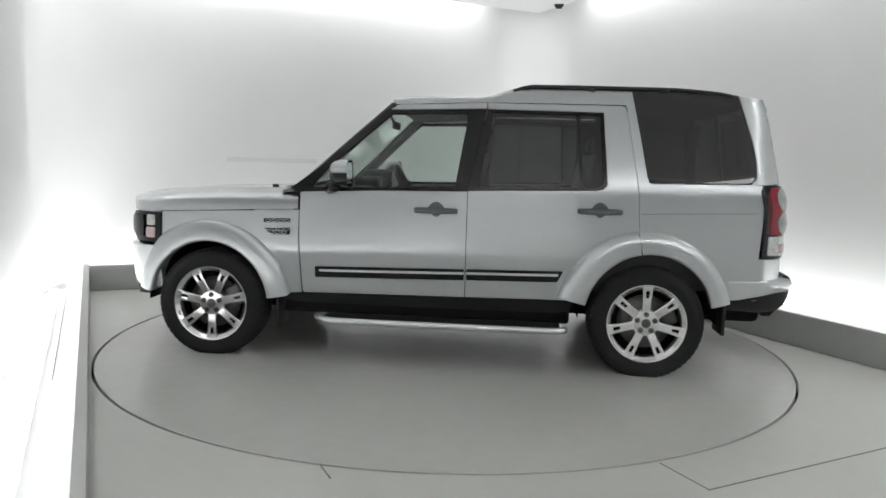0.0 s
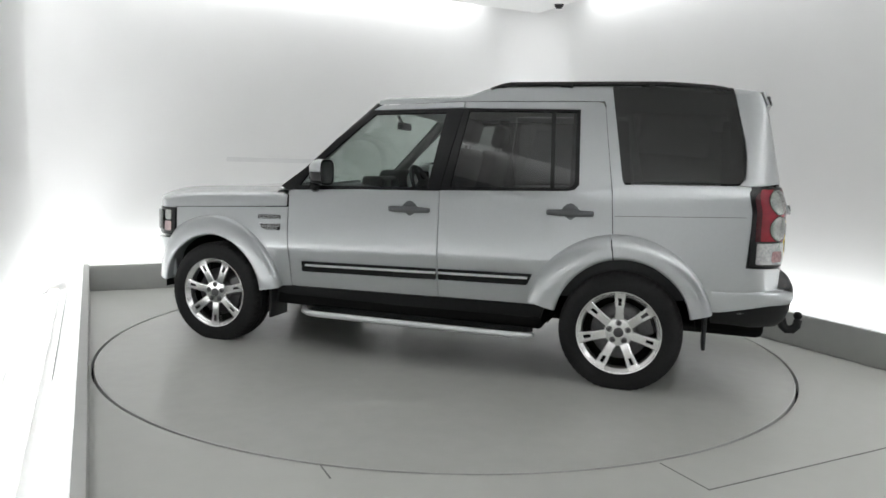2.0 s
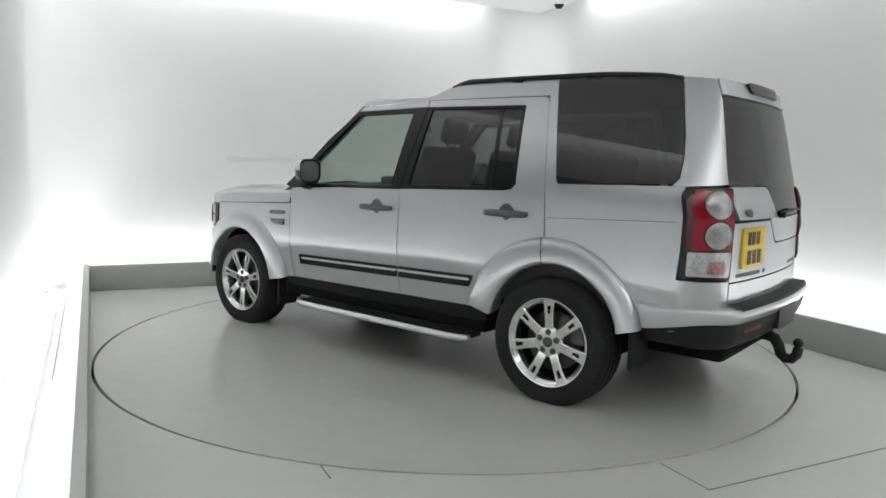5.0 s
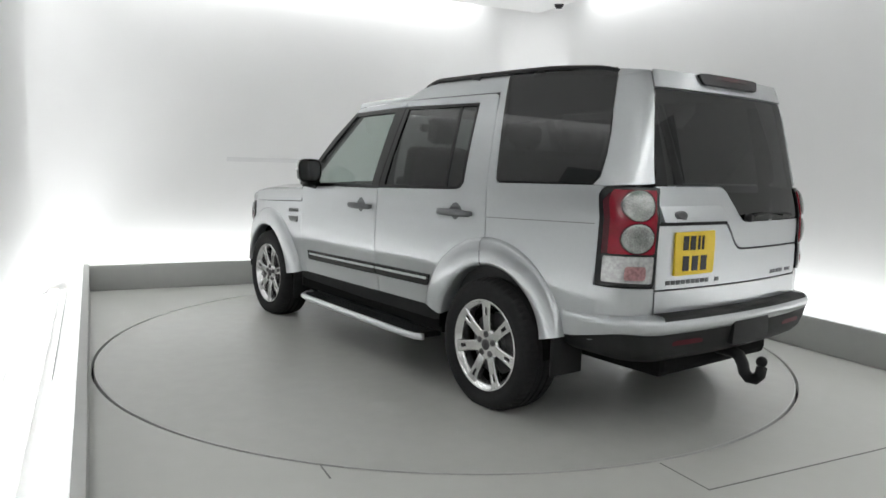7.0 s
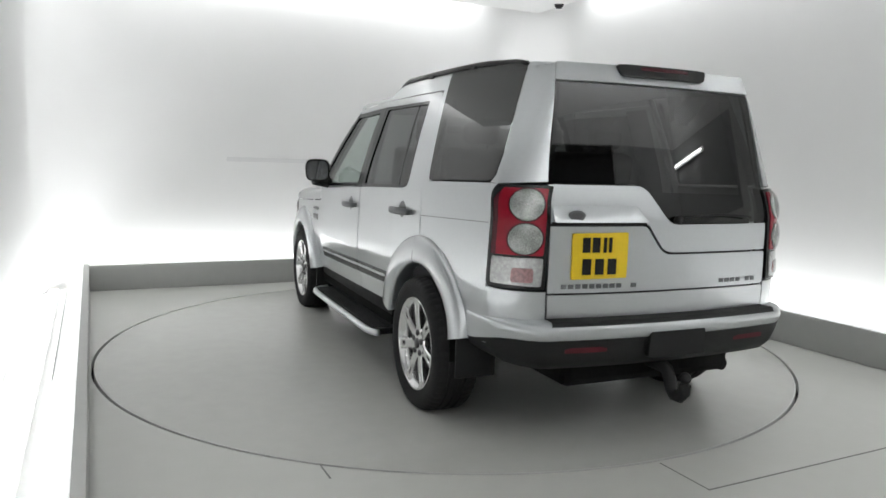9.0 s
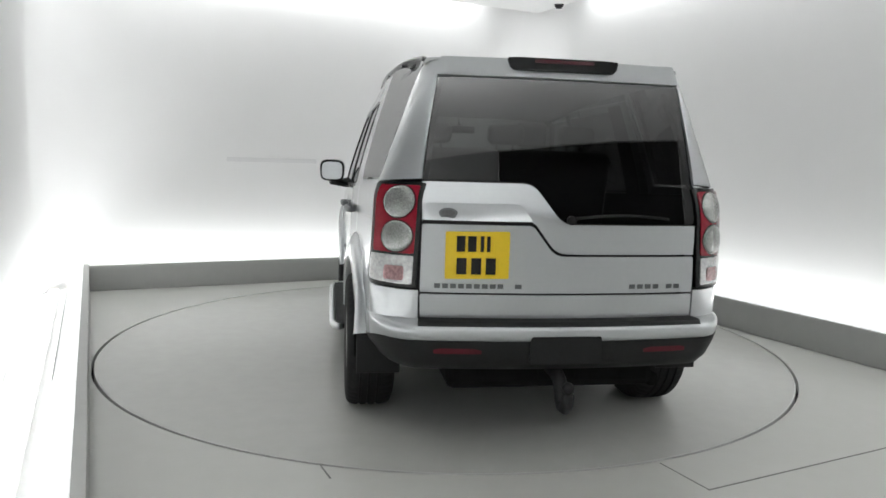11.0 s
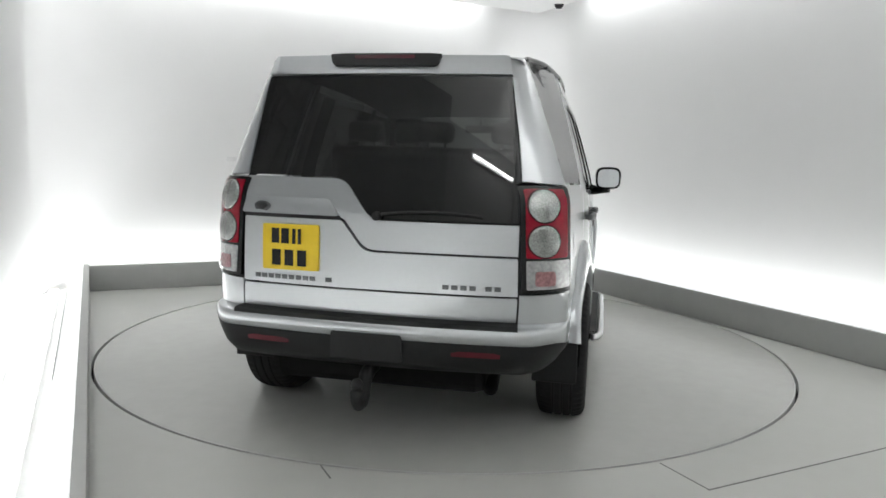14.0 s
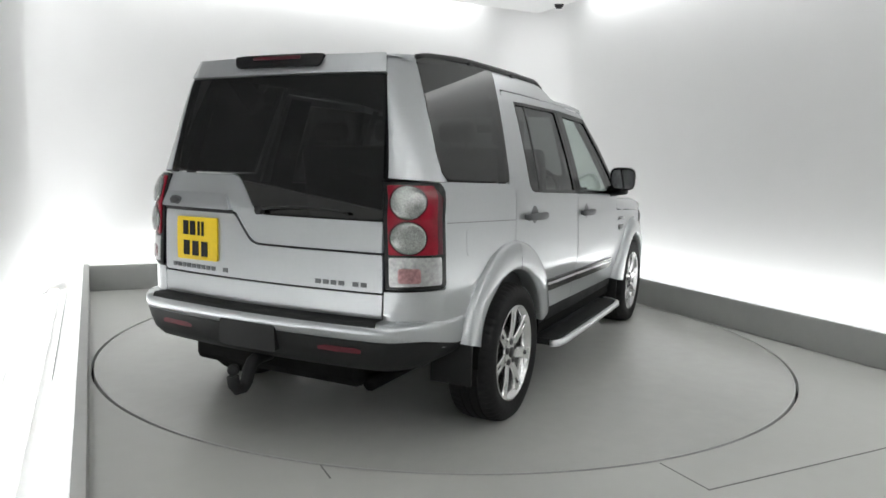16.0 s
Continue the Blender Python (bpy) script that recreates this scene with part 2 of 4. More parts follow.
def build_floor():
    n, hole = 160, DISC_R + 0.016
    bm = bmesh.new()
    inner = [bm.verts.new((hole * math.cos(2 * math.pi * k / n), hole * math.sin(2 * math.pi * k / n), 0)) for k in range(n)]
    lip = [bm.verts.new((v.co.x, v.co.y, -0.05)) for v in inner]
    outer = []
    for v in inner:
        d = v.co.xy.normalized()
        k = min((HALF + 0.05) / abs(d.x) if d.x else 1e9, ((BACK + 0.05) / d.y) if d.y > 0 else ((FRONT - 0.05) / d.y if d.y else 1e9))
        outer.append(bm.verts.new((d.x * k, d.y * k, 0)))
    for k in range(n):
        j = (k + 1) % n
        bm.faces.new((inner[k], outer[k], outer[j], inner[j]))
        bm.faces.new((lip[k], inner[k], inner[j], lip[j]))
        a, b = outer[k].co, outer[j].co
        if abs(a.x - b.x) > 1e-4 and abs(a.y - b.y) > 1e-4:
            cx = math.copysign(HALF + 0.05, a.x + b.x)
            cy = BACK + 0.05 if a.y > 0 else FRONT - 0.05
            bm.faces.new((outer[k], bm.verts.new((cx, cy, 0)), outer[j]))
    bmesh.ops.recalc_face_normals(bm, faces=bm.faces)
    ob = mesh_object("floor", bm, FLOOR, smooth=False)
    ob.matrix_world = ROOM
    structure(ob, "smooth grey painted studio floor", "floor")
    bm = bmesh.new()
    lathe(bm, [(DISC_R + 0.03, -0.05), (DISC_R + 0.03, -0.052), (0.01, -0.052)], 96)
    for v in bm.verts:
        v.co = Vector((v.co.x, v.co.z, v.co.y))
    ob = mesh_object("turntable_pit", bm, GAP)
    structure(ob, "black pit floor under the turntable", "pit")
    # seams of the floor covering in front of the turntable
    for name, lo, hi in (("floor_seam_1", (-0.116, -2.755), (2.45, -2.747)), ("floor_seam_2", (-0.120, -2.755), (-0.113, -2.46)),
                         ("floor_seam_3", (-1.543, -2.04), (-1.536, -1.90))):
        bm = bmesh.new()
        box(bm, (*lo, -0.002), (*hi, 0.0015))
        ob = mesh_object(name, bm, SEAM, smooth=False)
        ob.matrix_world = ROOM
        structure(ob, "thin dark seam in the grey floor", "seam")


def build_kerbs():
    for name, lo, hi in (("kerb_1", (-KERB_OUT, FRONT + 0.3, 0), (-KERB_IN, KERB_BACK + 0.16, KERB_H)),
                         ("kerb_2", (-KERB_IN, KERB_BACK, 0), (KERB_IN, KERB_BACK + 0.16, KERB_H)),
                         ("kerb_3", (KERB_IN, FRONT + 0.3, 0), (KERB_OUT, KERB_BACK + 0.16, KERB_H))):
        bm = bmesh.new()
        box(bm, lo, hi, 0.006, 2)
        sharpen(bm)
        ob = mesh_object(name, bm, KERB)
        ob.matrix_world = ROOM
        structure(ob, "low grey painted kerb wall hiding the floor lights", "kerb")
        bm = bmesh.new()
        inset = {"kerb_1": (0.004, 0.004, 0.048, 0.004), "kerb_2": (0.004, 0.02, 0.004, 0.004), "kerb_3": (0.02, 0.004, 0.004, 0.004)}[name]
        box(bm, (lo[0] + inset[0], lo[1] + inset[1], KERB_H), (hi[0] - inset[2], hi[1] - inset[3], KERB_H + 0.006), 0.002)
        # the capping glows by itself, in place of brighter light falling on it
        part("capping", bm, CAPPING_GLOW, ob, "white kerb capping with an added weak glow of its own", smooth=False)
    for name, lo, hi in (("trough_1", (-HALF, FRONT, -0.01), (-KERB_OUT, BACK, 0.006)), ("trough_2", (-KERB_OUT, KERB_BACK + 0.16, -0.01), (KERB_OUT, BACK, 0.006)),
                         ("trough_3", (KERB_OUT, FRONT, -0.01), (HALF, BACK, 0.006))):
        bm = bmesh.new()
        box(bm, lo, hi)
        ob = mesh_object(name, bm, CEIL, smooth=False)
        ob.matrix_world = ROOM
        structure(ob, "white floor of the light trough behind the kerb", "trough")
    bm = bmesh.new()
    box(bm, (-2.603, -1.05, KERB_H + 0.002), (-2.598, 1.60, KERB_H + 0.0075))
    ob = mesh_object("kerb_seam", bm, SEAM, smooth=False)
    ob.matrix_world = ROOM
    structure(ob, "thin dark seam along the kerb's white capping", "seam")


def build_ceiling():
    bm = bmesh.new()
    box(bm, (-HALF - 0.14, FRONT - 0.14, TOP_Z), (HALF + 0.14, BACK + 0.14, TOP_Z + 0.1))
    box(bm, (-2.66, FRONT + 0.3, PANEL_Z), (2.66, 2.98, PANEL_Z + 0.06), 0.01)
    box(bm, (-1.2, FRONT + 0.3, PANEL_Z + 0.05), (1.2, 2.0, TOP_Z + 0.01))
    ob = mesh_object("ceiling", bm, CEIL, smooth=False)
    ob.matrix_world = ROOM
    structure(ob, "white dropped ceiling panel with a lit cove round it", "ceiling")


def build_fixtures():
    """Strip lights in the trough and cove, and the small dark spot on the ceiling panel."""
    group = "strip lights round the studio"
    for lo, hi in (((-2.80, -5.2), (-2.70, 2.85)), ((2.70, -5.2), (2.80, 2.85)), ((-2.5, 3.02), (2.5, 3.12))):
        lamp = new("strip_light", None)
        lamp.matrix_world = ROOM
        tagged(lamp, "long white strip light lying in the trough behind the kerb", "light", group)
        bm = bmesh.new()
        box(bm, (*lo, 0.006), (*hi, 0.03), 0.004)
        part("housing", bm, CEIL, lamp, smooth=False)
        bm = bmesh.new()
        box(bm, (lo[0] + 0.02, lo[1] + 0.02, 0.03), (hi[0] - 0.02, hi[1] - 0.02, 0.045), 0.004)
        part("diffuser", bm, GLOW_STRIP, lamp, smooth=False)
    spot = new("ceiling_sensor", None)
    spot.matrix_world = ROOM @ pose(2.585, 2.42, PANEL_Z)
    tagged(spot, "small dark round sensor on the white ceiling panel", "sensor")
    bm = bmesh.new()
    lathe(bm, [(0.001, -0.05), (0.035, -0.045), (0.05, -0.02), (0.055, 0.0)], 20)
    for v in bm.verts:
        v.co = Vector((v.co.x, v.co.z, v.co.y))
    part("dome", bm, BLACK, spot)
    bm = bmesh.new()
    lathe(bm, [(0.055, 0.0), (0.07, -0.008), (0.075, 0.0)], 20)
    for v in bm.verts:
        v.co = Vector((v.co.x, v.co.z, v.co.y))
    part("collar", bm, SATIN, spot)
    for side, t0, t1 in ((-1, -4.41, -5.48), (1, -4.72, -5.56)):
        lamp = new("tube_light", None)
        lamp.matrix_world = ROOM @ pose(side * HALF, 0.5 * (t0 + t1), 2.20)
        tagged(lamp, "slim white tube light on the white side wall", "light", "tube lights on the side walls")
        bm = bmesh.new()
        half = 0.5 * (t0 - t1)
        box(bm, (0.0 if side < 0 else -0.05, -half, -0.03), (0.05 if side < 0 else 0.0, half, 0.03), 0.006)
        part("housing", bm, CEIL, lamp, smooth=False)
        bm = bmesh.new()
        tube(bm, [(-side * 0.07, 0.02 - half, 0), (-side * 0.07, half - 0.02, 0)], 0.011)
        part("tube", bm, TUBE, lamp)


def build_turntable():
    """A flush round deck with a thin steel rim."""
    table = new("turntable", None)
    tagged(table, "large round grey turntable set flush in the floor", "turntable")
    bm = bmesh.new()
    lathe(bm, [(0.002, 0.0), (0.6, 0.0), (1.2, 0.0), (1.8, 0.0), (DISC_R - 0.009, 0.0)], 160)
    for v in bm.verts:
        v.co = Vector((v.co.x, v.co.z, v.co.y))
    bm.normal_update()
    for f in bm.faces:
        if f.normal.z < 0:
            f.normal_flip()
    part("deck", bm, DISC, table)
    bm = bmesh.new()
    lathe(bm, [(DISC_R - 0.009, -0.03), (DISC_R - 0.009, 0.0), (DISC_R - 0.002, 0.0), (DISC_R, -0.003), (DISC_R, -0.045)], 160)
    for v in bm.verts:
        v.co = Vector((v.co.x, v.co.z, v.co.y))
    bmesh.ops.recalc_face_normals(bm, faces=bm.faces)
    sharpen(bm)
    part("rim", bm, KERB, table, "thin painted steel rim")
    return table


build_walls()
build_floor()
build_kerbs()
build_ceiling()
build_fixtures()
turntable = build_turntable()

# ---- the car: x forward, y to its left, z up from the ground, origin midway between the axles ----
UF, NOSE, UC, CORNER, TURN_IN = 1.72, 0.52, -2.155, 0.18, 0.165      # where the side runs into the nose and into the rear corner
AXLE_F, AXLE_R = 1.4425, -1.4425
TYRE_R, HUB_Z, WHEEL_Y = 0.368, 0.347, 0.812


def smooth01(v):
    v = min(max(v, 0.0), 1.0)
    return v * v * (3 - 2 * v)


def tuck(z):
    """How far the lower body turns in below the crease."""
    d = 0.735 - z
    return 0.17 * 0.5 * (d + math.sqrt(d * d + 0.0004))


def half_width(x, z):
    w = 0.915 - 0.035 * max(x - 1.0, 0) ** 2 - 0.058 * max(-(x + 1.0), 0)
    w -= 0.018 * smooth01((z - 0.70) / 0.5)
    w -= tuck(z) * (1 - 0.75 * smooth01((-1.75 - x) / 0.25)) * (1 - 0.6 * smooth01((x - 1.6) / 0.25))
    k = z - 1.17
    k = 0.5 * (k + math.sqrt(k * k + 0.0016))
    w -= 0.032 * smooth01((-1.3 - x) / 0.85) * min(max((z - 1.2) / 0.5, 0.0), 1.2)
    return w - 0.235 * k - 0.10 * k * k


def corner(z):
    return CORNER - 0.105 * smooth01((z - 1.15) / 0.6)


def bulge(z):
    return 0.050 - 0.010 * min(max((z - 1.1) / 0.6, 0.0), 1.1)


def lean(z):
    return 0.20 * max(z - 1.10, 0) + 0.10 * max(z - 1.70, 0)


def skin(u, z):
    """The body's outer skin: u runs along the side as x, then round the nose or the rear corner."""
    if u > UF:
        a = min((u - UF) / 1.1, 1.0) * math.pi / 2
        return Vector((UF + NOSE * math.sin(a) ** (2 / 2.3), half_width(UF, z) * max(math.cos(a), 0) ** (2 / 2.3), z))
    shift = lean(z) * smooth01((-1.5 - u) / 0.655)
    if u >= UC:
        return Vector((u + shift, half_width(u, z), z))
    c = corner(z)
    t, q = UC - u, c * math.pi / 2
    yc = half_width(UC, z) - c
    back = UC - TURN_IN
    if t < q:
        s, k = t / q, 0.4
        return Vector((UC - TURN_IN * ((1 - k) * math.sin(t / c) + k * s) + shift, yc + c * ((1 - k) * math.cos(t / c) + k * (1 - s)), z))
    y = yc - (t - q)
    if y >= -yc:
        return Vector((back - bulge(z) * (1 - (y / yc) ** 2) + shift, y, z))
    b = min((-yc - y) / c, 1.57)
    return Vector((UC - TURN_IN * math.cos(b) + shift, -yc - c * math.sin(b), z))


def u_side(x, z):
    u = x
    for _ in range(12):
        u = x - lean(z) * smooth01((-1.5 - u) / 0.655)
    return u


def u_rear(y, z):
    y *= 0.98
    c = corner(z)
    yc = half_width(UC, z) - c
    if y > yc:
        return UC - c * math.acos(min((y - yc) / c, 1.0))
    if y < -yc:
        return UC - c * math.pi / 2 - 2 * yc - c * math.asin(min((-y - yc) / c, 1.0))
    return UC - c * math.pi / 2 - (yc - y)


def by_u(u, z):
    return skin(u, z)


def by_side(x, z):
    return skin(u_side(x, z), z)


def by_rear(y, z):
    return skin(u_rear(y, z), z)


def normal_of(f, a, b):
    e = 0.002
    n = (f(a + e, b) - f(a - e, b)).cross(f(a, b + e) - f(a, b - e))
    if n.length < 1e-12:
        return Vector((1, 0, 0))
    n.normalize()
    p = f(a, b)
    return -n if n.dot(Vector((p.x * 0.25, p.y, 0.0)) if abs(p.x) < 2.0 else Vector((p.x, p.y, 0))) < 0 else n


def on(f, a, b, off=0.0):
    p = f(a, b)
    return p + normal_of(f, a, b) * off if off else p


def rounded(pts, r=0.03, n=4):
    """Round the corners of a flat outline. A point may carry its own radius as a third number."""
    out = []
    for i, p in enumerate(pts):
        a, b, c = Vector(pts[i - 1][:2]), Vector(p[:2]), Vector(pts[(i + 1) % len(pts)][:2])
        rr = p[2] if len(p) > 2 else r
        d1, d2 = a - b, c - b
        rr = min(rr, d1.length * 0.45, d2.length * 0.45)
        if rr <= 0:
            out.append(tuple(b))
            continue
        s, e = b + d1.normalized() * rr, b + d2.normalized() * rr
        for k in range(n + 1):
            t = k / n
            out.append(tuple((1 - t) ** 2 * s + 2 * t * (1 - t) * b + t * t * e))
    return out


def panel_mesh(f, pts, off=0.0, depth=0.012, step=0.05, flip=False, roll=0.0025):
    """A sheet cut to an outline, wrapped on the skin by f, with a turned-in edge."""
    bm = bmesh.new()
    bm.faces.new([bm.verts.new((p[0], p[1], 0)) for p in pts])
    bm.normal_update()
    bmesh.ops.triangulate(bm, faces=bm.faces[:], ngon_method="EAR_CLIP")
    for axis in (0, 1):
        lo, hi = min(p[axis] for p in pts), max(p[axis] for p in pts)
        n = max(int((hi - lo) / step), 1)
        for k in range(1, n):
            co, no = [0, 0, 0], [0, 0, 0]
            co[axis], no[axis] = lo + (hi - lo) * k / n, 1
            bmesh.ops.bisect_plane(bm, geom=bm.verts[:] + bm.edges[:] + bm.faces[:], dist=1e-5, plane_co=co, plane_no=no)
    bmesh.ops.remove_doubles(bm, verts=bm.verts[:], dist=2e-5)
    la, lb = bm.verts.layers.float.new("a"), bm.verts.layers.float.new("b")
    ln, lt = bm.verts.layers.float_vector.new("nrm"), bm.faces.layers.int.new("turned")
    for v in bm.verts:
        v[la], v[lb] = v.co.x, v.co.y
    edge = [e for e in bm.edges if e.is_boundary]
    rim = {v for e in edge for v in e.verts}
    for v in bm.verts:
        v.co = on(f, v[la], v[lb], off - (roll if v in rim else 0.0))
        v[ln] = normal_of(f, v[la], v[lb])
    bm.normal_update()
    if sum(fc.normal.dot(normal_of(f, fc.verts[0][la], fc.verts[0][lb])) for fc in bm.faces) < 0:
        for fc in bm.faces:
            fc.normal_flip()
    if depth:
        for e in edge:
            e.smooth = False
        got = bmesh.ops.extrude_edge_only(bm, edges=edge)["geom"]
        for v in got:
            if isinstance(v, bmesh.types.BMVert):
                v.co -= normal_of(f, v[la], v[lb]) * depth
            elif isinstance(v, bmesh.types.BMFace):
                v[lt] = 1
    if flip:
        for v in bm.verts:
            v.co.y = -v.co.y
            v[ln] = Vector((v[ln].x, -v[ln].y, v[ln].z))
        for fc in bm.faces:
            fc.normal_flip()
    return bm


def arc(cx, cz, r, a0, a1, n=14):
    return [(cx + r * math.cos(radians(a)), cz + r * math.sin(radians(a))) for a in np.linspace(a0, a1, n)]


def mirrored(bm):
    for v in bm.verts:
        v.co.y = -v.co.y
    for f in bm.faces:
        f.normal_flip()
    return bm


car = new("car", None)
tagged(car, "silver four-wheel-drive estate car with tinted windows, standing on the turntable", "car")
CF, CR = (1.452, 0.366), (-1.450, 0.378)      # centres of the wheel arches


def wheel_arch(cx, cz, r_in, r_out, a0, a1, flip, skew=0.0):
    """The painted flare round a wheel opening."""
    bm = bmesh.new()
    prof = [(r_out + 0.004, -0.004), (r_out, 0.008), (r_out - 0.018, 0.024), (0.5 * (r_in + r_out), 0.036), (r_in + 0.02, 0.040), (r_in + 0.006, 0.037), (r_in, 0.026), (r_in - 0.002, -0.05)]
    rows = []
    for a in np.linspace(a0, a1, 44):
        row = []
        for r, off in prof:
            r += skew * math.cos(radians(a)) * (r - r_in) / (r_out - r_in)
            x, z = cx + r * math.cos(radians(a)), cz + r * math.sin(radians(a))
            row.append(on(by_side, x, max(z, 0.30), off + 0.8 * tuck(z) * (1 if off > 0 else 0)))
        rows.append(row)
    grid_surface(bm, rows)
    bmesh.ops.recalc_face_normals(bm, faces=bm.faces)
    bm.normal_update()
    if sum(f.normal.y for f in bm.faces) < 0:
        for f in bm.faces:
            f.normal_flip()
    return mirrored(bm) if flip else bm


def arch_liner(cx, flip):
    bm = bmesh.new()
    rows = [[Vector((cx + 0.435 * math.cos(a), y, HUB_Z + 0.02 + 0.435 * math.sin(a))) for a in np.linspace(-0.02, math.pi + 0.02, 24)] for y in (0.905, 0.70, 0.50)]
    vs = grid_surface(bm, rows)
    bm.faces.new(vs[-1])
    return mirrored(bm) if flip else bm


def strip_mesh(x0, x1, z0, z1, drop, off, flip, cut=0.0):
    return panel_mesh(by_side, rounded([(x0, z0), (x1 + cut, z0 + drop), (x1, z1 + drop), (x0, z1)], 0.008), off, off + 0.004, 0.12, flip)


def door_handle(x, z, parent, flip):
    """A bar handle over a round dished recess."""
    bm = bmesh.new()
    dish = arc(x, z + 0.004, 0.056, 0, 342, 20)
    b2 = panel_mesh(by_side, dish, 0.002, 0.0, 0.04, flip)
    handle = part("door_handle", b2, HANDLE, parent, "dark grey bar handle over a round recess")
    rows = []
    for k in range(15):
        t = k / 14
        xx = x + 0.137 - 0.274 * t
        bow = 0.020 + 0.022 * math.sin(math.pi * t) ** 0.6
        hw = 0.017 + 0.004 * math.sin(math.pi * t)
        row = []
        for a in np.linspace(0, 2 * math.pi, 11):
            zz = z - 0.002 + hw * math.cos(a)
            row.append(on(by_side, xx, zz, bow + 0.011 * math.sin(a)))
        rows.append(row)
    vs = grid_surface(bm, rows)
    bm.faces.new(vs[0][:-1])
    bm.faces.new(vs[-1][:-1])
    for xx in (x + 0.128, x - 0.128):
        box(bm, on(by_side, xx, z) - Vector((0.014, 0.004, 0.014)), on(by_side, xx, z) + Vector((0.014, 0.026, 0.014)), 0.004)
    bmesh.ops.recalc_face_normals(bm, faces=bm.faces)
    if flip:
        mirrored(bm)
    part("grip", bm, HANDLE, handle)


def glass_pane(name, f, pts, material, parent, flip, off=0.0, label="", sheet=None):
    """A pane on the skin; sheet gives the even curve of the glass, which is fairer than the pressed steel round it."""
    bm = panel_mesh(f, pts, off, 0.0, 0.04, flip)
    lay = bm.verts.layers.float_vector["nrm"]
    if sheet:
        for v in bm.verts:
            v[lay] = sheet(v.co)
    return part(name, bm, material, parent, label)


def rear_sheet(p):
    return Vector((-1.0, 0.20 * p.y, 0.13)).normalized()


def side_sheet(p):
    return Vector((-0.05, math.copysign(1.0, p.y), 0.30 + 0.20 * (p.z - 1.45))).normalized()


def door_sheet(p):
    return Vector((-0.01, math.copysign(1.0, p.y), 0.28 + 0.20 * (p.z - 1.42))).normalized()


def build_side(flip):
    # front wing
    top = [(1.79, 0.957), (0.838, 1.000), (0.842, 0.86), (0.830, 0.44), (0.95, 0.432)]
    notch = arc(*CF, 0.48, 172, 52, 18)
    wing = part("front_wing", panel_mesh(by_side, top + notch + [(1.79, 0.73)], 0, 0.015, 0.05, flip), PAINT, car)
    vent = panel_mesh(by_side, rounded([(1.075, 0.908), (0.895, 0.912), (0.895, 0.940), (1.075, 0.936)], 0.01), 0.004, 0.006, 0.05, flip)
    vent = part("side_vent", vent, BLACK, wing, "black side vent with small oval slots")
    b2 = panel_mesh(by_side, rounded([(1.075, 0.872), (1.03, 0.832), (0.895, 0.832), (0.895, 0.880)], 0.012), 0.004, 0.006, 0.05, flip)
    part("side_vent", b2, BLACK, wing, "black side vent with small oval slots")
    for row, n, z in ((0, 4, 0.923), (1, 4, 0.868), (2, 3, 0.846)):
        for k in range(n):
            x = 0.918 + 0.042 * k + (0.018 if row == 2 else 0)
            c = on(by_side, x, z, 0.006)
            ring = [c + Vector((0.017 * math.cos(a), 0, 0.0095 * math.sin(a))) for a in np.linspace(0, 2 * math.pi, 11)]
            bm = bmesh.new()
            tube(bm, ring, 0.0022, 5, False)
            part("vent_ring", mirrored(bm) if flip else bm, SATIN, wing)
    # wheel arches
    part("wheel_arch", wheel_arch(*CF, 0.404, 0.545, 8, 173, flip), PAINT, car)
    part("wheel_arch", wheel_arch(*CR, 0.409, 0.555, 12, 80.9, flip, 0.03), PAINT, car)
    part("wheel_arch", wheel_arch(*CR, 0.409, 0.555, 81.7, 167, flip, 0.03), PAINT, car)
    part("arch_liner", arch_liner(AXLE_F, flip), UNDER, car)
    part("arch_liner", arch_liner(AXLE_R, flip), UNDER, car)
    # front door
    low = [(0.830, 1.118, 0.005), (0.834, 0.86, 0.0), (0.822, 0.442, 0.02), (-0.2695, 0.458, 0.005), (-0.2695, 1.152, 0.005), (0.3, 1.141, 0)]
    door = part("front_door", panel_mesh(by_side, rounded(low, 0.01), 0, 0.015, 0.05, flip), PAINT, car)
    door_handle(-0.071, 1.025, car, flip)
    strip = part("trim_strip", strip_mesh(0.728, -0.264, 0.556, 0.628, 0.020, 0.014, flip), GLOSS_BLACK, car, "black rubbing strip with a bright line")
    part("bright_line", strip_mesh(0.70, -0.264, 0.596, 0.611, 0.020, 0.018, flip), SATIN, strip)
    upper = [(0.215, 1.706, 0.01), (-0.371, 1.731, 0.0), (-0.371, 1.694, 0), (0.262, 1.676, 0.005)]
    part("window_frame", panel_mesh(by_side, rounded(upper, 0.005), 0, 0.015, 0.05, flip), PAINT, door)
    # black surround, then the pane
    ap = [(0.830, 1.122), (-0.2695, 1.156), (-0.285, 1.174), (0.755, 1.152), (0.668, 1.270), (0.248, 1.646), (0.215, 1.676), (0.262, 1.672), (0.50, 1.487), (0.70, 1.290), (0.90, 1.140)]
    part("door_seal", panel_mesh(by_side, ap, -0.004, 0.02, 0.05, flip, 0.0), GLOSS_BLACK, door, "black window surround and pillar")
    ap = [(-0.2695, 1.156), (-0.371, 1.690), (0.215, 1.674), (0.248, 1.648), (-0.257, 1.660), (-0.186, 1.176)]
    part("door_pillar", panel_mesh(by_side, ap, -0.005, 0.02, 0.05, flip, 0.0), GLOSS_BLACK, door, "black door pillar")
    glass_pane("window", by_side, [(0.757, 1.148), (0.668, 1.272), (0.248, 1.650), (-0.262, 1.664), (-0.180, 1.168)], GLASS_CLEAR, door, flip, -0.012, "light green-tinted side window", door_sheet)
    # rear door
    notch = arc(*CR, 0.49, 80, 12, 14)
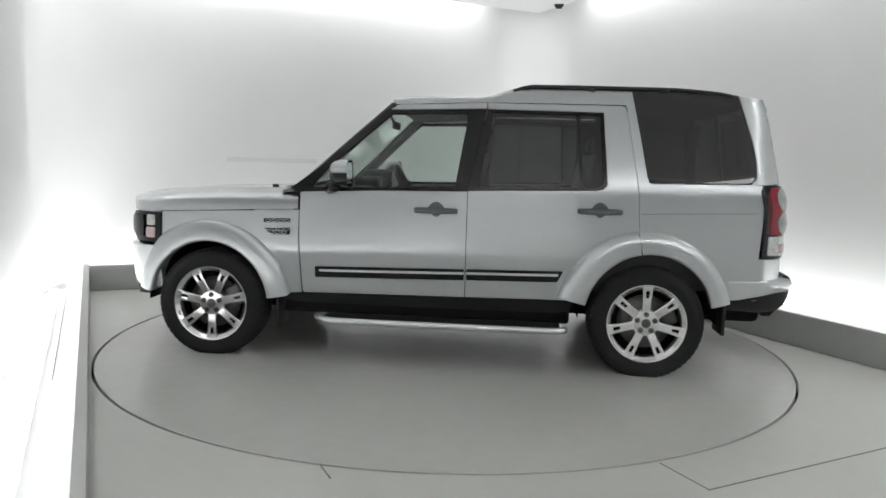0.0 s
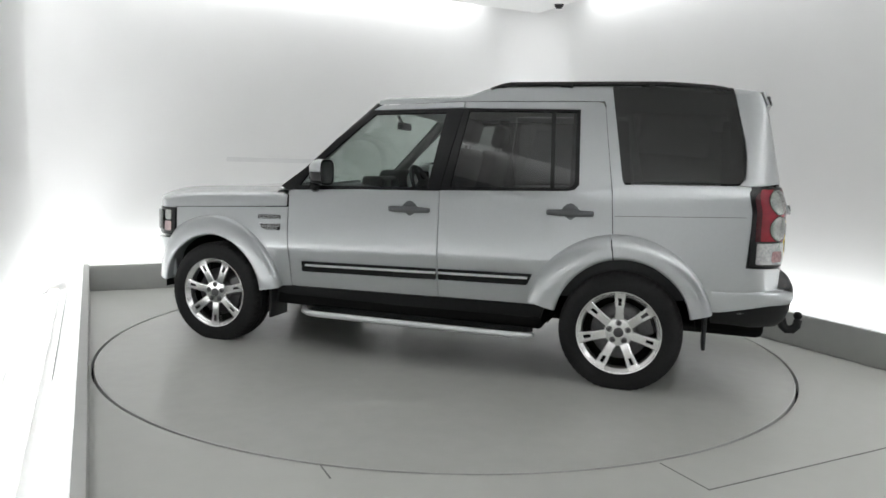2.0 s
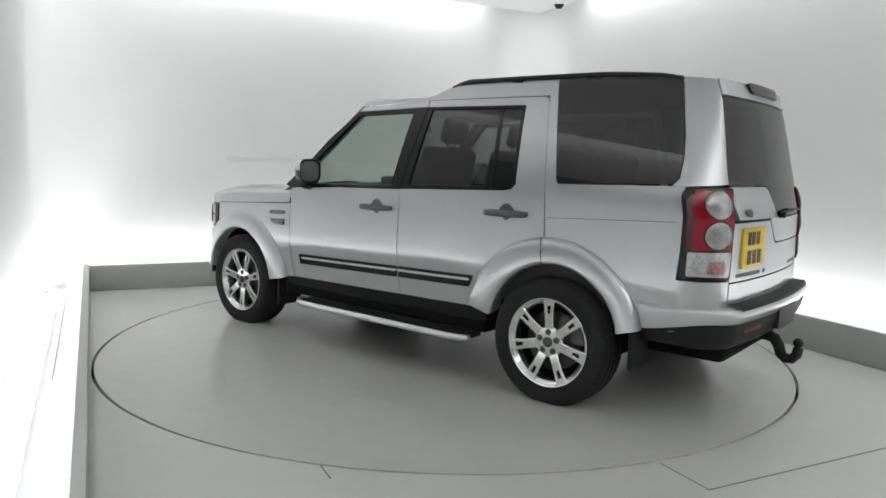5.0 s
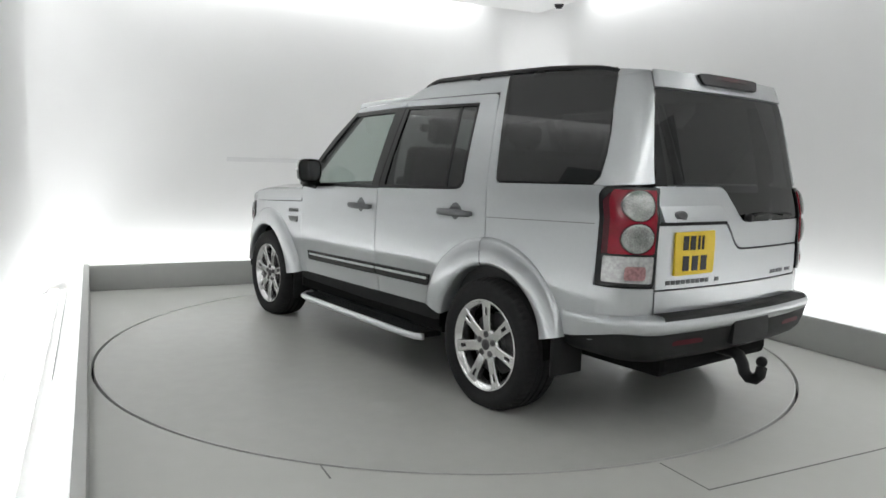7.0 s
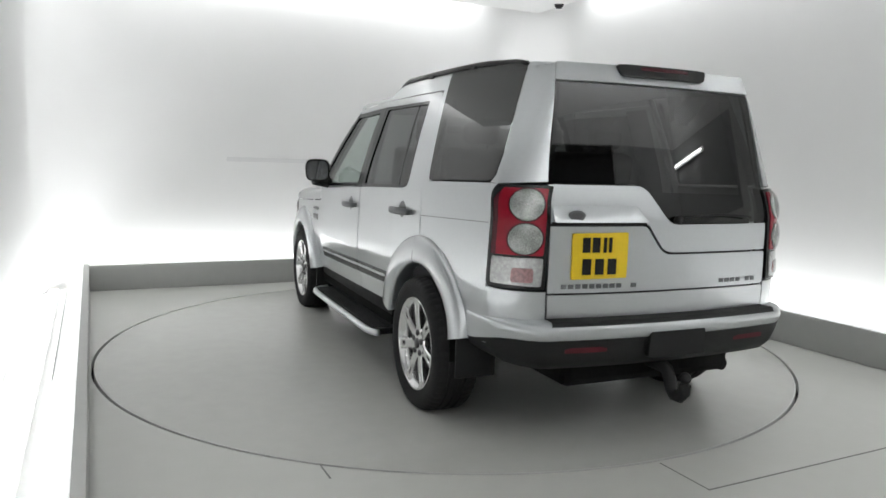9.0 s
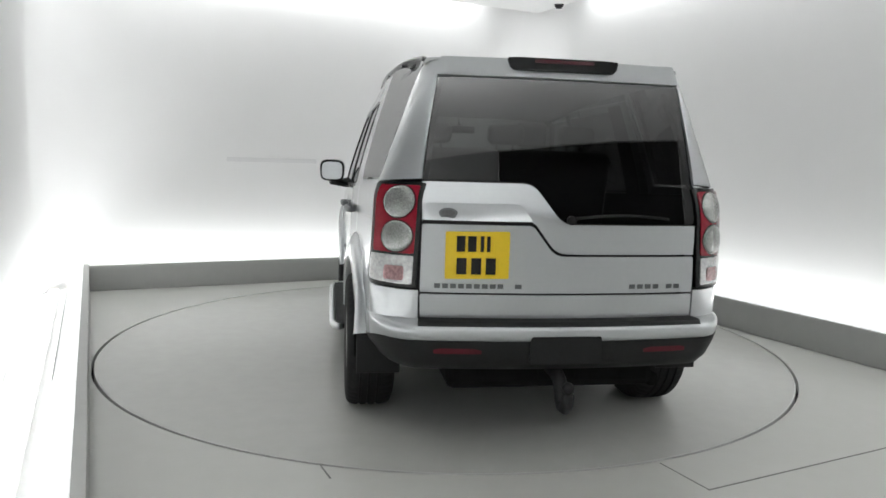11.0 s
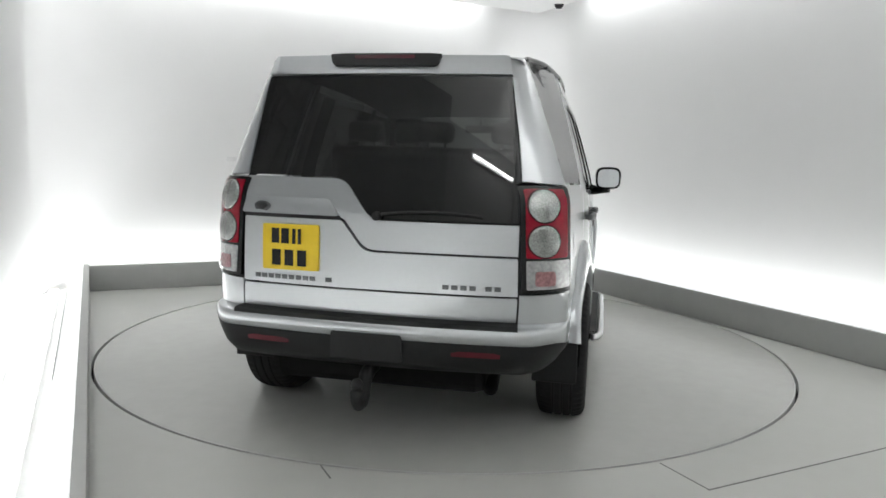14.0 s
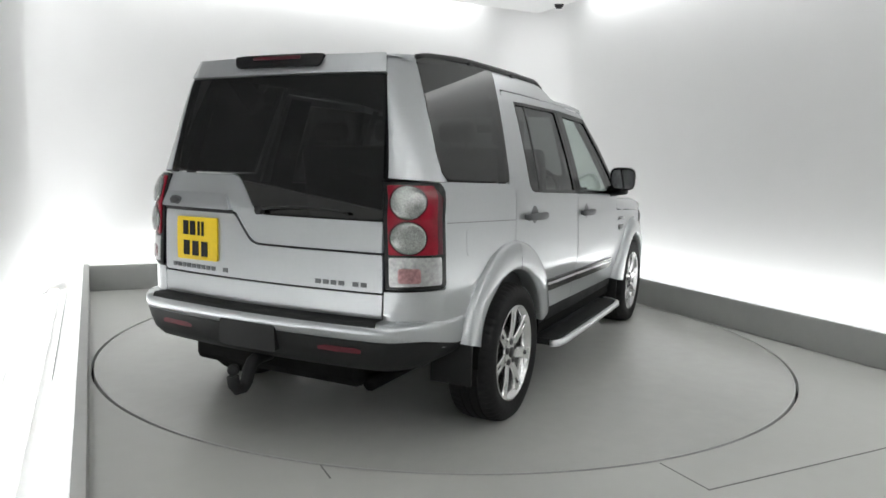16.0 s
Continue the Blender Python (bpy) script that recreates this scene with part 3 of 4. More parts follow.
    pts = [(-0.2745, 0.458), (-0.2745, 1.156), (-1.09, 1.182), (-1.135, 1.192), (-1.160, 1.222), (-1.128, 1.684), (-0.379, 1.692), (-0.379, 1.731),
           (-1.235, 1.729), (-1.262, 1.722), (-1.2755, 1.695), (-1.354, 1.19), (-1.372, 0.93)] + notch + [(-0.955, 0.466)]
    door = part("rear_door", panel_mesh(by_side, pts, 0, 0.015, 0.05, flip), PAINT, car)
    door_handle(-1.117, 1.052, car, flip)
    strip = part("trim_strip", strip_mesh(-0.280, -0.902, 0.577, 0.649, 0.012, 0.014, flip, 0.035), GLOSS_BLACK, car, "black rubbing strip with a bright line")
    part("bright_line", strip_mesh(-0.280, -0.872, 0.617, 0.632, 0.012, 0.018, flip), SATIN, strip)
    ap = [(-0.2745, 1.158), (-0.378, 1.690), (-1.126, 1.682), (-1.158, 1.222), (-1.133, 1.194), (-1.09, 1.184)]
    inner = [(-1.100, 1.200), (-1.132, 1.226), (-1.107, 1.668), (-0.414, 1.674), (-0.340, 1.182)]
    part("door_seal", panel_mesh(by_side, ap[:3] + [inner[2], inner[3], inner[4]], -0.005, 0.02, 0.06, flip, 0.0), GLOSS_BLACK, door, "black window surround")
    part("door_seal", panel_mesh(by_side, [ap[2], ap[3], ap[4], ap[5], ap[0], inner[4], inner[0], inner[1], inner[2]], -0.005, 0.02, 0.06, flip, 0.0), GLOSS_BLACK, door, "black window surround")
    glass_pane("window", by_side, inner, GLASS_DARK, door, flip, -0.012, "dark privacy glass side window", door_sheet)
    bar = panel_mesh(by_side, [(-0.985, 1.20), (-1.010, 1.20), (-0.975, 1.670), (-0.950, 1.670)], -0.008, 0.01, 0.1, flip)
    part("window_divider", bar, GLOSS_BLACK, door)
    # rear quarter: the side below and round the pane, then the pillar wrapped round the corner
    notch = arc(*CR, 0.49, 14, 79, 14)
    low = [(-2.124, 0.778), (-2.124, 1.245), (-2.060, 1.247), (-1.425, 1.233), (-1.410, 1.26), (-1.312, 1.815), (-1.291, 1.812), (-1.284, 1.737), (-1.268, 1.7325), (-1.2795, 1.705), (-1.280, 1.68), (-1.3585, 1.19), (-1.3765, 0.935)]
    low += arc(*CR, 0.49, 81, 166, 18) + [(-1.945, 0.50)]
    low = [(u_side(x, z), z) for x, z in low] + [(u_side(-2.112, 0.5), 0.51), (u_rear(0.656, 0.6), 0.59), (u_rear(0.659, 0.77), 0.772)]
    quarter = part("rear_quarter", panel_mesh(by_u, low, 0, 0.015, 0.04, flip), PAINT, car)
    pill = [(u_side(-2.124, 1.247), 1.247), (u_side(-2.062, 1.250), 1.250), (u_side(-2.094, 1.285), 1.285), (u_side(-2.096, 1.40), 1.40), (u_side(-2.080, 1.5), 1.5)] + [(u_side(x, z), z) for x, z in ((-2.061, 1.58), (-2.042, 1.66), (-2.023, 1.74), (-2.005, 1.815))] + [
            (u_rear(0.56, 1.80), 1.80), (u_rear(0.580, 1.716), 1.716), (u_rear(0.650, 1.262), 1.262)]
    part("rear_pillar", panel_mesh(by_u, pill, 0, 0.015, 0.03, flip), PAINT, quarter)
    pane = rounded([(-1.418, 1.240, 0.02), (-2.060, 1.256, 0.02), (-2.090, 1.290, 0.02), (-2.091, 1.403, 0.03), (-2.075, 1.50, 0.03), (-2.000, 1.822, 0.01), (-1.306, 1.824, 0.01)], 0.02, 3)
    glass_pane("quarter_window", by_side, pane, GLASS_BLACK, quarter, flip, 0.001, "large dark privacy glass quarter window", side_sheet)
    # crease line along the quarter
    bm = panel_mesh(by_side, [(-1.382, 1.046), (-2.10, 1.070), (-2.10, 1.079), (-1.382, 1.055)], 0.005, 0.006, 0.1, flip, 0.003)
    part("crease", bm, PAINT, quarter)
    bm = panel_mesh(by_side, [(-1.262, 1.041), (-1.358, 1.045), (-1.358, 1.054), (-1.262, 1.050)], 0.005, 0.006, 0.1, flip, 0.003)
    part("crease", bm, PAINT, door)
    # thin dark strip painted below the crease as its shade
    bm = panel_mesh(by_side, [(-1.380, 1.0415), (-2.108, 1.0655), (-2.108, 1.0695), (-1.380, 1.0455)], 0.0012, 0.003, 0.1, flip, 0.0)
    part("crease_shade", bm, SEAM, quarter)
    if flip:
        flap = rounded([(-1.672, 0.888), (-1.932, 0.905), (-1.932, 1.030), (-1.672, 1.016)], 0.03)
        part("fuel_flap", panel_mesh(by_side, flap, 0.0025, 0.004, 0.05, flip, 0.0015), PAINT, quarter, "fuel filler flap")
    tail_lamp(flip)
    # sill and side step
    bm = panel_mesh(by_side, [(0.975, 0.300), (0.945, 0.428), (-0.98, 0.458), (-0.93, 0.300)], -0.012, 0.06, 0.1, flip)
    part("sill", bm, BLACK, car, "black sill under the doors")
    side_step(flip)
    mud_flaps(flip)
    door_mirror(flip)
    roof_rail(flip)


def tail_lamp(flip):
    """A tall lamp cluster wrapped round the corner: black frame, red field, two clear rounds, white foot."""
    u0, u1 = u_side(-2.138, 1.0), u_rear(0.657, 1.0)
    zb, zt = 0.785, 1.242
    out = rounded([(u0, zb + 0.01), (u0, zt - 0.03), (u0 - 0.03, zt), (u1, zt), (u1, zb), (u0 - 0.02, zb)], 0.012)
    # the outer edge is smoked black, the red field is narrow
    lamp = part("tail_lamp", panel_mesh(by_u, out, 0.008, 0.04, 0.02, flip), GLOSS_BLACK, car, "tall black-framed tail lamp")
    f, g = 0.014, 0.020
    split = zb + 0.146
    red = rounded([(u0 - 0.058, split + 0.004), (u0 - 0.058, zt - f - 0.040), (u0 - 0.074, zt - f), (u1 + g, zt - f), (u1 + g, split + 0.004)], 0.01)
    part("red_lens", panel_mesh(by_u, red, 0.014, 0.02, 0.02, flip), RED, lamp, "glossy red lens")
    smoked = [(u0 - 0.024, split + 0.004), (u0 - 0.024, zt - f - 0.05), (u0 - 0.060, zt - f - 0.012), (u0 - 0.060, split + 0.004)]
    part("smoked_lens", panel_mesh(by_u, smoked, 0.0125, 0.01, 0.02, flip), RED_DARK, lamp, "smoked dark red outer edge")
    uc = u1 + g + 0.092
    for zc in (1.157, 1.008):
        bm = bmesh.new()
        rows = []
        for j in range(15):
            r = 0.075 - 0.074 * j / 14
            off = 0.0155 + 0.012 * math.sqrt(1 - (r / 0.0751) ** 2) + (0.0022 if j % 2 else 0.0)
            rows.append([on(by_u, uc + 1.06 * r * math.cos(a), zc + 0.90 * r * math.sin(a), off) for k, a in enumerate(np.linspace(0, 2 * math.pi, 49))])
        grid_surface(bm, rows)
        bmesh.ops.recalc_face_normals(bm, faces=bm.faces)
        bm.normal_update()
        if sum(fc.normal.dot(Vector((-1, 0.2, 0))) for fc in bm.faces) < 0:
            for fc in bm.faces:
                fc.normal_flip()
        part("round_lens", mirrored(bm) if flip else bm, CLEAR, lamp, "round clear ribbed lens")
        ring = [(uc + 0.088 * math.cos(a), zc + 0.0735 * math.sin(a)) for a in np.linspace(0, 2 * math.pi, 33)[:-1]]
        part("lens_bezel", panel_mesh(by_u, ring, 0.0155, 0.004, 0.04, flip, 0.001), RED_DARK, lamp, "dark red ring round the lens")
    white = rounded([(u0 - 0.036, zb + f + 0.006), (u0 - 0.036, split - 0.006), (u1 + g, split - 0.006), (u1 + g, zb + f)], 0.01)
    part("white_lens", panel_mesh(by_u, white, 0.014, 0.02, 0.02, flip), WHITE_LENS, lamp, "white foot lens")
    pink = rounded([(uc + 0.052, zb + 0.030), (uc + 0.050, zb + 0.094), (uc - 0.050, zb + 0.094), (uc - 0.052, zb + 0.030)], 0.014)
    part("reflector", panel_mesh(by_u, pink, 0.0185, 0.01, 0.02, flip), PINK, lamp, "pinkish reflector")


def side_step(flip):
    bm = bmesh.new()
    y1 = 1.005
    box(bm, (-0.90, 0.80, 0.268), (0.66, y1 - 0.02, 0.306), 0.01)
    step = part("side_step", mirrored(bm) if flip else bm, BLACK, car, "black ribbed side step with a bright rounded edge", smooth=False)
    for k in range(7):
        bm = bmesh.new()
        box(bm, (-0.86, 0.872 + 0.017 * k, 0.304), (0.62, 0.880 + 0.017 * k, 0.311))
        part("tread_rib", mirrored(bm) if flip else bm, BLACK, step, smooth=False)
    for k in range(4):
        bm = bmesh.new()
        box(bm, (-0.72 + 0.42 * k, 0.55, 0.255), (-0.67 + 0.42 * k, 0.90, 0.275), 0.006)
        part("bracket", mirrored(bm) if flip else bm, UNDER, step, smooth=False)
    bm = bmesh.new()
    pts = [(0.72, 0.87, 0.288), (0.69, 0.93, 0.288), (0.63, 0.985, 0.288), (0.55, y1, 0.288), (0.0, y1 + 0.004, 0.288), (-0.80, y1, 0.288), (-0.88, 0.992, 0.288), (-0.915, 0.975, 0.288), (-0.925, 0.955, 0.288)]
    tube(bm, pts, 0.021, 12)
    part("step_edge", mirrored(bm) if flip else bm, SATIN, step, "satin aluminium edge tube")


def mud_flaps(flip):
    for x, z0, z1, y0, y1 in ((-1.925, 0.285, 0.52, 0.68, 0.895), (0.985, 0.20, 0.44, 0.68, 0.90)):
        bm = bmesh.new()
        box(bm, (x - 0.012, y0, z0), (x + 0.012, y1, z1), 0.008)
        part("mud_flap", mirrored(bm) if flip else bm, BLACK, car, "black rubber mud flap")


def door_mirror(flip):
    """Body-coloured cap above, black housing below, mirror glass facing back, on a black foot."""
    def shell(zlo, zhi, grow=0.0):
        bm = bmesh.new()
        rows = []
        for k in range(13):
            t = k / 12
            x = 0.472 + 0.128 * t
            fall = math.sqrt(max(1 - (t * 0.96) ** 3, 0.02))
            row = []
            for a in np.linspace(0, 2 * math.pi, 29):
                ca, sa = math.cos(a), math.sin(a)
                y = 1.015 + (0.094 + grow) * fall * math.copysign(abs(ca) ** 0.55, ca)
                z = 1.248 + (0.084 + grow) * (0.35 + 0.65 * fall) * math.copysign(abs(sa) ** 0.6, sa)
                row.append(Vector((x, y - 0.02 * t, min(max(z, zlo), zhi))))
            rows.append(row)
        vs = grid_surface(bm, rows)
        bm.faces.new(vs[-1][:-1])
        bmesh.ops.remove_doubles(bm, verts=bm.verts[:], dist=1e-4)
        bmesh.ops.recalc_face_normals(bm, faces=bm.faces)
        return mirrored(bm) if flip else bm
    mirror = part("door_mirror", shell(0, 9), GLOSS_BLACK, car, "door mirror with a silver cap and black housing")
    part("mirror_cap", shell(1.252, 9, 0.004), PAINT, mirror, "silver cap")
    bm = bmesh.new()
    pts = [Vector((0.476, 1.015 + 0.082 * math.copysign(abs(math.cos(a)) ** 0.5, math.cos(a)), 1.248 + 0.070 * math.copysign(abs(math.sin(a)) ** 0.55, math.sin(a)))) for a in np.linspace(0, 2 * math.pi, 30)[:-1]]
    bm.faces.new([bm.verts.new(p) for p in pts])
    part("mirror_glass", mirrored(bm) if flip else bm, MIRROR, mirror, "mirror glass facing back", smooth=False)
    bm = bmesh.new()
    tube(bm, [(0.56, 1.02, 1.165), (0.60, 0.95, 1.150), (0.63, 0.885, 1.150)], [0.034, 0.032, 0.045], 10)
    part("mirror_foot", mirrored(bm) if flip else bm, GLOSS_BLACK, mirror)


# roof heights along the car
def roof_edge(x):
    return 1.738 + 0.074 * smooth01((-0.33 - x) / 0.27) - 0.012 * smooth01((x - 0.0) / 0.3) - 0.030 * smooth01((-1.55 - x) / 0.6)


def roof_crown(x):
    return 0.045 + 0.004 * math.cos(x)


def roof_rail(flip):
    bm = bmesh.new()
    pts = []
    for k in range(25):
        x = -0.54 - 1.46 * k / 24
        z = roof_edge(x) + 0.030 - 0.024 * smooth01(1 - k / 2) - 0.02 * smooth01((k - 22.5) / 1.5)
        pts.append((x, half_width(u_side(x, roof_edge(x)), roof_edge(x)) - 0.020, z))
    tube(bm, pts, 0.016, 8)
    for k in (1, 8, 16, 23):
        p = Vector(pts[k])
        box(bm, p - Vector((0.04, 0.013, 0.035)), p + Vector((0.04, 0.013, 0.0)), 0.004)
    part("roof_rail", mirrored(bm) if flip else bm, GLOSS_BLACK, car, "black roof rail")


def build_roof():
    xs = [0.225, 0.215, 0.20, 0.16, 0.10, 0.0] + [-0.08 * k for k in range(1, 17)] + [-1.288, -1.292] + [-1.30 - 0.07 * k for k in range(1, 10)] + [-1.985, -2.03, -2.065, -2.09]
    bm = bmesh.new()
    rows = []
    for x in xs:
        ze, h = roof_edge(x), roof_crown(x)
        drop = 0.03 * smooth01((x - 0.10) / 0.20) ** 2 + 0.03 * smooth01((-1.98 - x) / 0.12)
        zb = min(1.734, 1.7105 + 0.0427 * (0.215 - x)) if x > -1.29 else ze - 0.004
        half = []
        for k in range(4):
            z = zb + (ze - zb) * k / 3
            half.append((half_width(u_side(x, z), z) - 0.004, z))
        w = half_width(u_side(x, ze), ze) - 0.004
        for k in range(1, 12):
            a = k / 11 * math.pi / 2
            half.append((w * max(math.cos(a), 0) ** (2 / 5.0), ze + (h - drop) * math.sin(a) ** (2 / 2.2)))
        sag = lambda y: 0.14 * (1 - (y / 0.75) ** 2) * smooth01((x - 0.05) / 0.25)
        row = [Vector((x + sag(y), y, z)) for y, z in half] + [Vector((x + sag(y), -y, z)) for y, z in half[-2::-1]]
        rows.append(row)
    end = []
    for p in rows[-1]:
        y = max(min(p.y, 0.60), -0.60)
        end.append(Vector((by_rear(y, 1.80).x + 0.004, y, min(p.z, 1.802))))
    rows.append(end)
    grid_surface(bm, rows)
    bmesh.ops.recalc_face_normals(bm, faces=bm.faces)
    bm.normal_update()
    if sum(f.normal.z for f in bm.faces) < 0:
        for f in bm.faces:
            f.normal_flip()
    part("roof", bm, PAINT, car)
    bm = bmesh.new()
    rows = []
    for x in (0.30, 0.0, -0.5, -1.0, -1.5, -2.0, -2.12):
        w = half_width(x, 1.69) - 0.05
        rows.append([Vector((x, y * w, roof_edge(x) - 0.03 - 0.02 * abs(y) ** 3)) for y in np.linspace(-1, 1, 13)])
    grid_surface(bm, rows)
    part("headliner", bm, HEADLINER, car, "pale grey cloth headliner")


def build_rear():
    """Tailgate in three painted tiers with its stepped window."""
    gate = part("tailgate", panel_mesh(by_rear, rounded([(0.652, 0.757), (-0.652, 0.757), (-0.648, 0.628), (0.648, 0.628)], 0.01), 0, 0.015, 0.05), PAINT, car)
    low = rounded([(0.648, 1.066, 0.01), (0.150, 1.066, 0.02), (0.045, 0.932, 0.05), (-0.648, 0.930, 0.01), (-0.652, 0.766, 0.005), (0.652, 0.766, 0.005)], 0.01, 5)
    part("gate_panel", panel_mesh(by_rear, low, 0, 0.015, 0.05), PAINT, gate)
    up_ = rounded([(0.647, 1.250, 0.005), (0.150, 1.250, 0.05), (0.012, 1.073, 0.05), (-0.647, 1.073, 0.005), (-0.648, 0.940, 0.005), (0.038, 0.942, 0.05), (0.142, 1.078, 0.02), (0.648, 1.078, 0.005)], 0.01, 5)
    part("gate_panel", panel_mesh(by_rear, up_, 0, 0.015, 0.05), PAINT, gate)
    top = [(0.556, 1.800), (-0.556, 1.800), (-0.578, 1.716), (0.578, 1.716)]
    part("gate_header", panel_mesh(by_rear, top, 0.016, 0.03, 0.05, False, 0.008), PAINT, gate)
    pane = rounded([(0.577, 1.711, 0.01), (0.646, 1.257, 0.01), (0.152, 1.257, 0.05), (0.014, 1.080, 0.05), (-0.647, 1.080, 0.02), (-0.577, 1.711, 0.01)], 0.01, 5)
    glass_pane("rear_window", by_rear, pane, GLASS_REAR, gate, False, -0.002, "dark privacy glass rear window with a stepped lower edge", rear_sheet)
    for flip in (False, True):
        seal = [(0.590, 1.722), (0.660, 1.256), (0.622, 1.256), (0.552, 1.722)]
        part("pane_seal", panel_mesh(by_rear, seal, -0.016, 0.012, 0.05, flip, 0.0), GLOSS_BLACK, gate, "black seal behind the pane's edge")
    # badge plinth over the plate
    pl = rounded([(0.640, 1.156, 0.01), (0.210, 1.158, 0.02), (0.158, 1.086, 0.01), (0.645, 1.086, 0.01)], 0.01)
    bm = panel_mesh(by_rear, pl, 0.014, 0.03, 0.05, False, 0.008)
    for v in bm.verts:
        v.co.x -= 0.30 * (1.158 - v.co.z)
        v[bm.verts.layers.float_vector["nrm"]] = (v[bm.verts.layers.float_vector["nrm"]] + Vector((0, 0, 0.30))).normalized()
    plinth = part("plinth", bm, PAINT, car)
    # flat black sheet under the plinth, drawn as the shade it casts
    under = [(0.645, 1.086), (0.158, 1.086), (0.150, 1.068), (0.645, 1.068)]
    part("plinth_painted_shade", panel_mesh(by_rear, under, 0.006, 0.0, 0.06), GAP, plinth)
    oval = [(0.535 + 0.041 * math.cos(a), 1.112 + 0.021 * math.sin(a)) for a in np.linspace(0, 2 * math.pi, 25)[:-1]]
    part("badge", panel_mesh(by_rear, oval, 0.034, 0.012, 0.05), HANDLE, plinth, "oval dark-rimmed badge")
    oval = [(0.535 + 0.030 * math.cos(a), 1.112 + 0.0135 * math.sin(a)) for a in np.linspace(0, 2 * math.pi, 25)[:-1]]
    bm = panel_mesh(by_rear, oval, 0.036, 0.003, 0.05)
    # bars in place of the writing on plate and gate
    def bars(name, spans, off, material, parent, depth=0.003):
        for a0, a1, b0, b1 in spans:
            part(name, panel_mesh(by_rear, [(a0, b0), (a1, b0), (a1, b1), (a0, b1)], off, depth, 0.05, False, 0), material, parent)
    part("badge_field", bm, STEEL, plinth, "grey metal oval field")
    plate = part("number_plate", panel_mesh(by_rear, rounded([(0.543, 1.036), (0.257, 1.040), (0.257, 0.832), (0.543, 0.828)], 0.008), 0.012, 0.012, 0.05), YELLOW, car, "yellow two-row plate with black bars")
    spans = [(x - 0.019, x + 0.019, 0.950, 1.018) for x in (0.475, 0.425)] + [(x - 0.008, x + 0.008, 0.950, 1.018) for x in (0.380, 0.352)]
    spans += [(x - 0.022, x + 0.022, 0.850, 0.922) for x in (0.470, 0.405, 0.340)]
    bars("plate_bar", spans, 0.0145, GLOSS_BLACK, plate)
    spans = [(x - 0.013, x + 0.013, 0.786, 0.806) for x in [0.575 - 0.0355 * k for k in range(9)]] + [(0.195, 0.225, 0.786, 0.806)]
    bars("lettering_bar", spans, 0.004, HANDLE, gate)
    spans = [(x - 0.014, x + 0.014, 0.786, 0.806) for x in (-0.335, -0.375, -0.415, -0.455, -0.525, -0.565)]
    bars("lettering_bar", spans, 0.004, HANDLE, gate)
    # high brake lamp in a black pod
    pod = rounded([(0.262, 1.796, 0.01), (-0.262, 1.796, 0.01), (-0.246, 1.742, 0.03), (0.246, 1.742, 0.03)], 0.02, 5)
    pod = part("brake_lamp", panel_mesh(by_rear, pod, 0.034, 0.04, 0.05, False, 0.006), GLOSS_BLACK, car, "black high-level brake lamp pod")
    part("brake_lens", panel_mesh(by_rear, rounded([(0.15, 1.787), (-0.15, 1.787), (-0.15, 1.772), (0.15, 1.772)], 0.005), 0.036, 0.01, 0.05), RED_DARK, pod, "dark red lens")
    # wiper resting along the foot of the pane
    bm = bmesh.new()
    tube(bm, [on(by_rear, -0.04 - 0.05 * k, 1.100 + 0.014 * math.sin(k / 9 * 3.1), 0.022) for k in range(10)], 0.007, 6)
    tube(bm, [on(by_rear, -0.02, 1.094, 0.0), on(by_rear, -0.02, 1.094, 0.03)], 0.02, 10)
    part("wiper", bm, BLACK, gate, "black rear wiper")
    bumper()


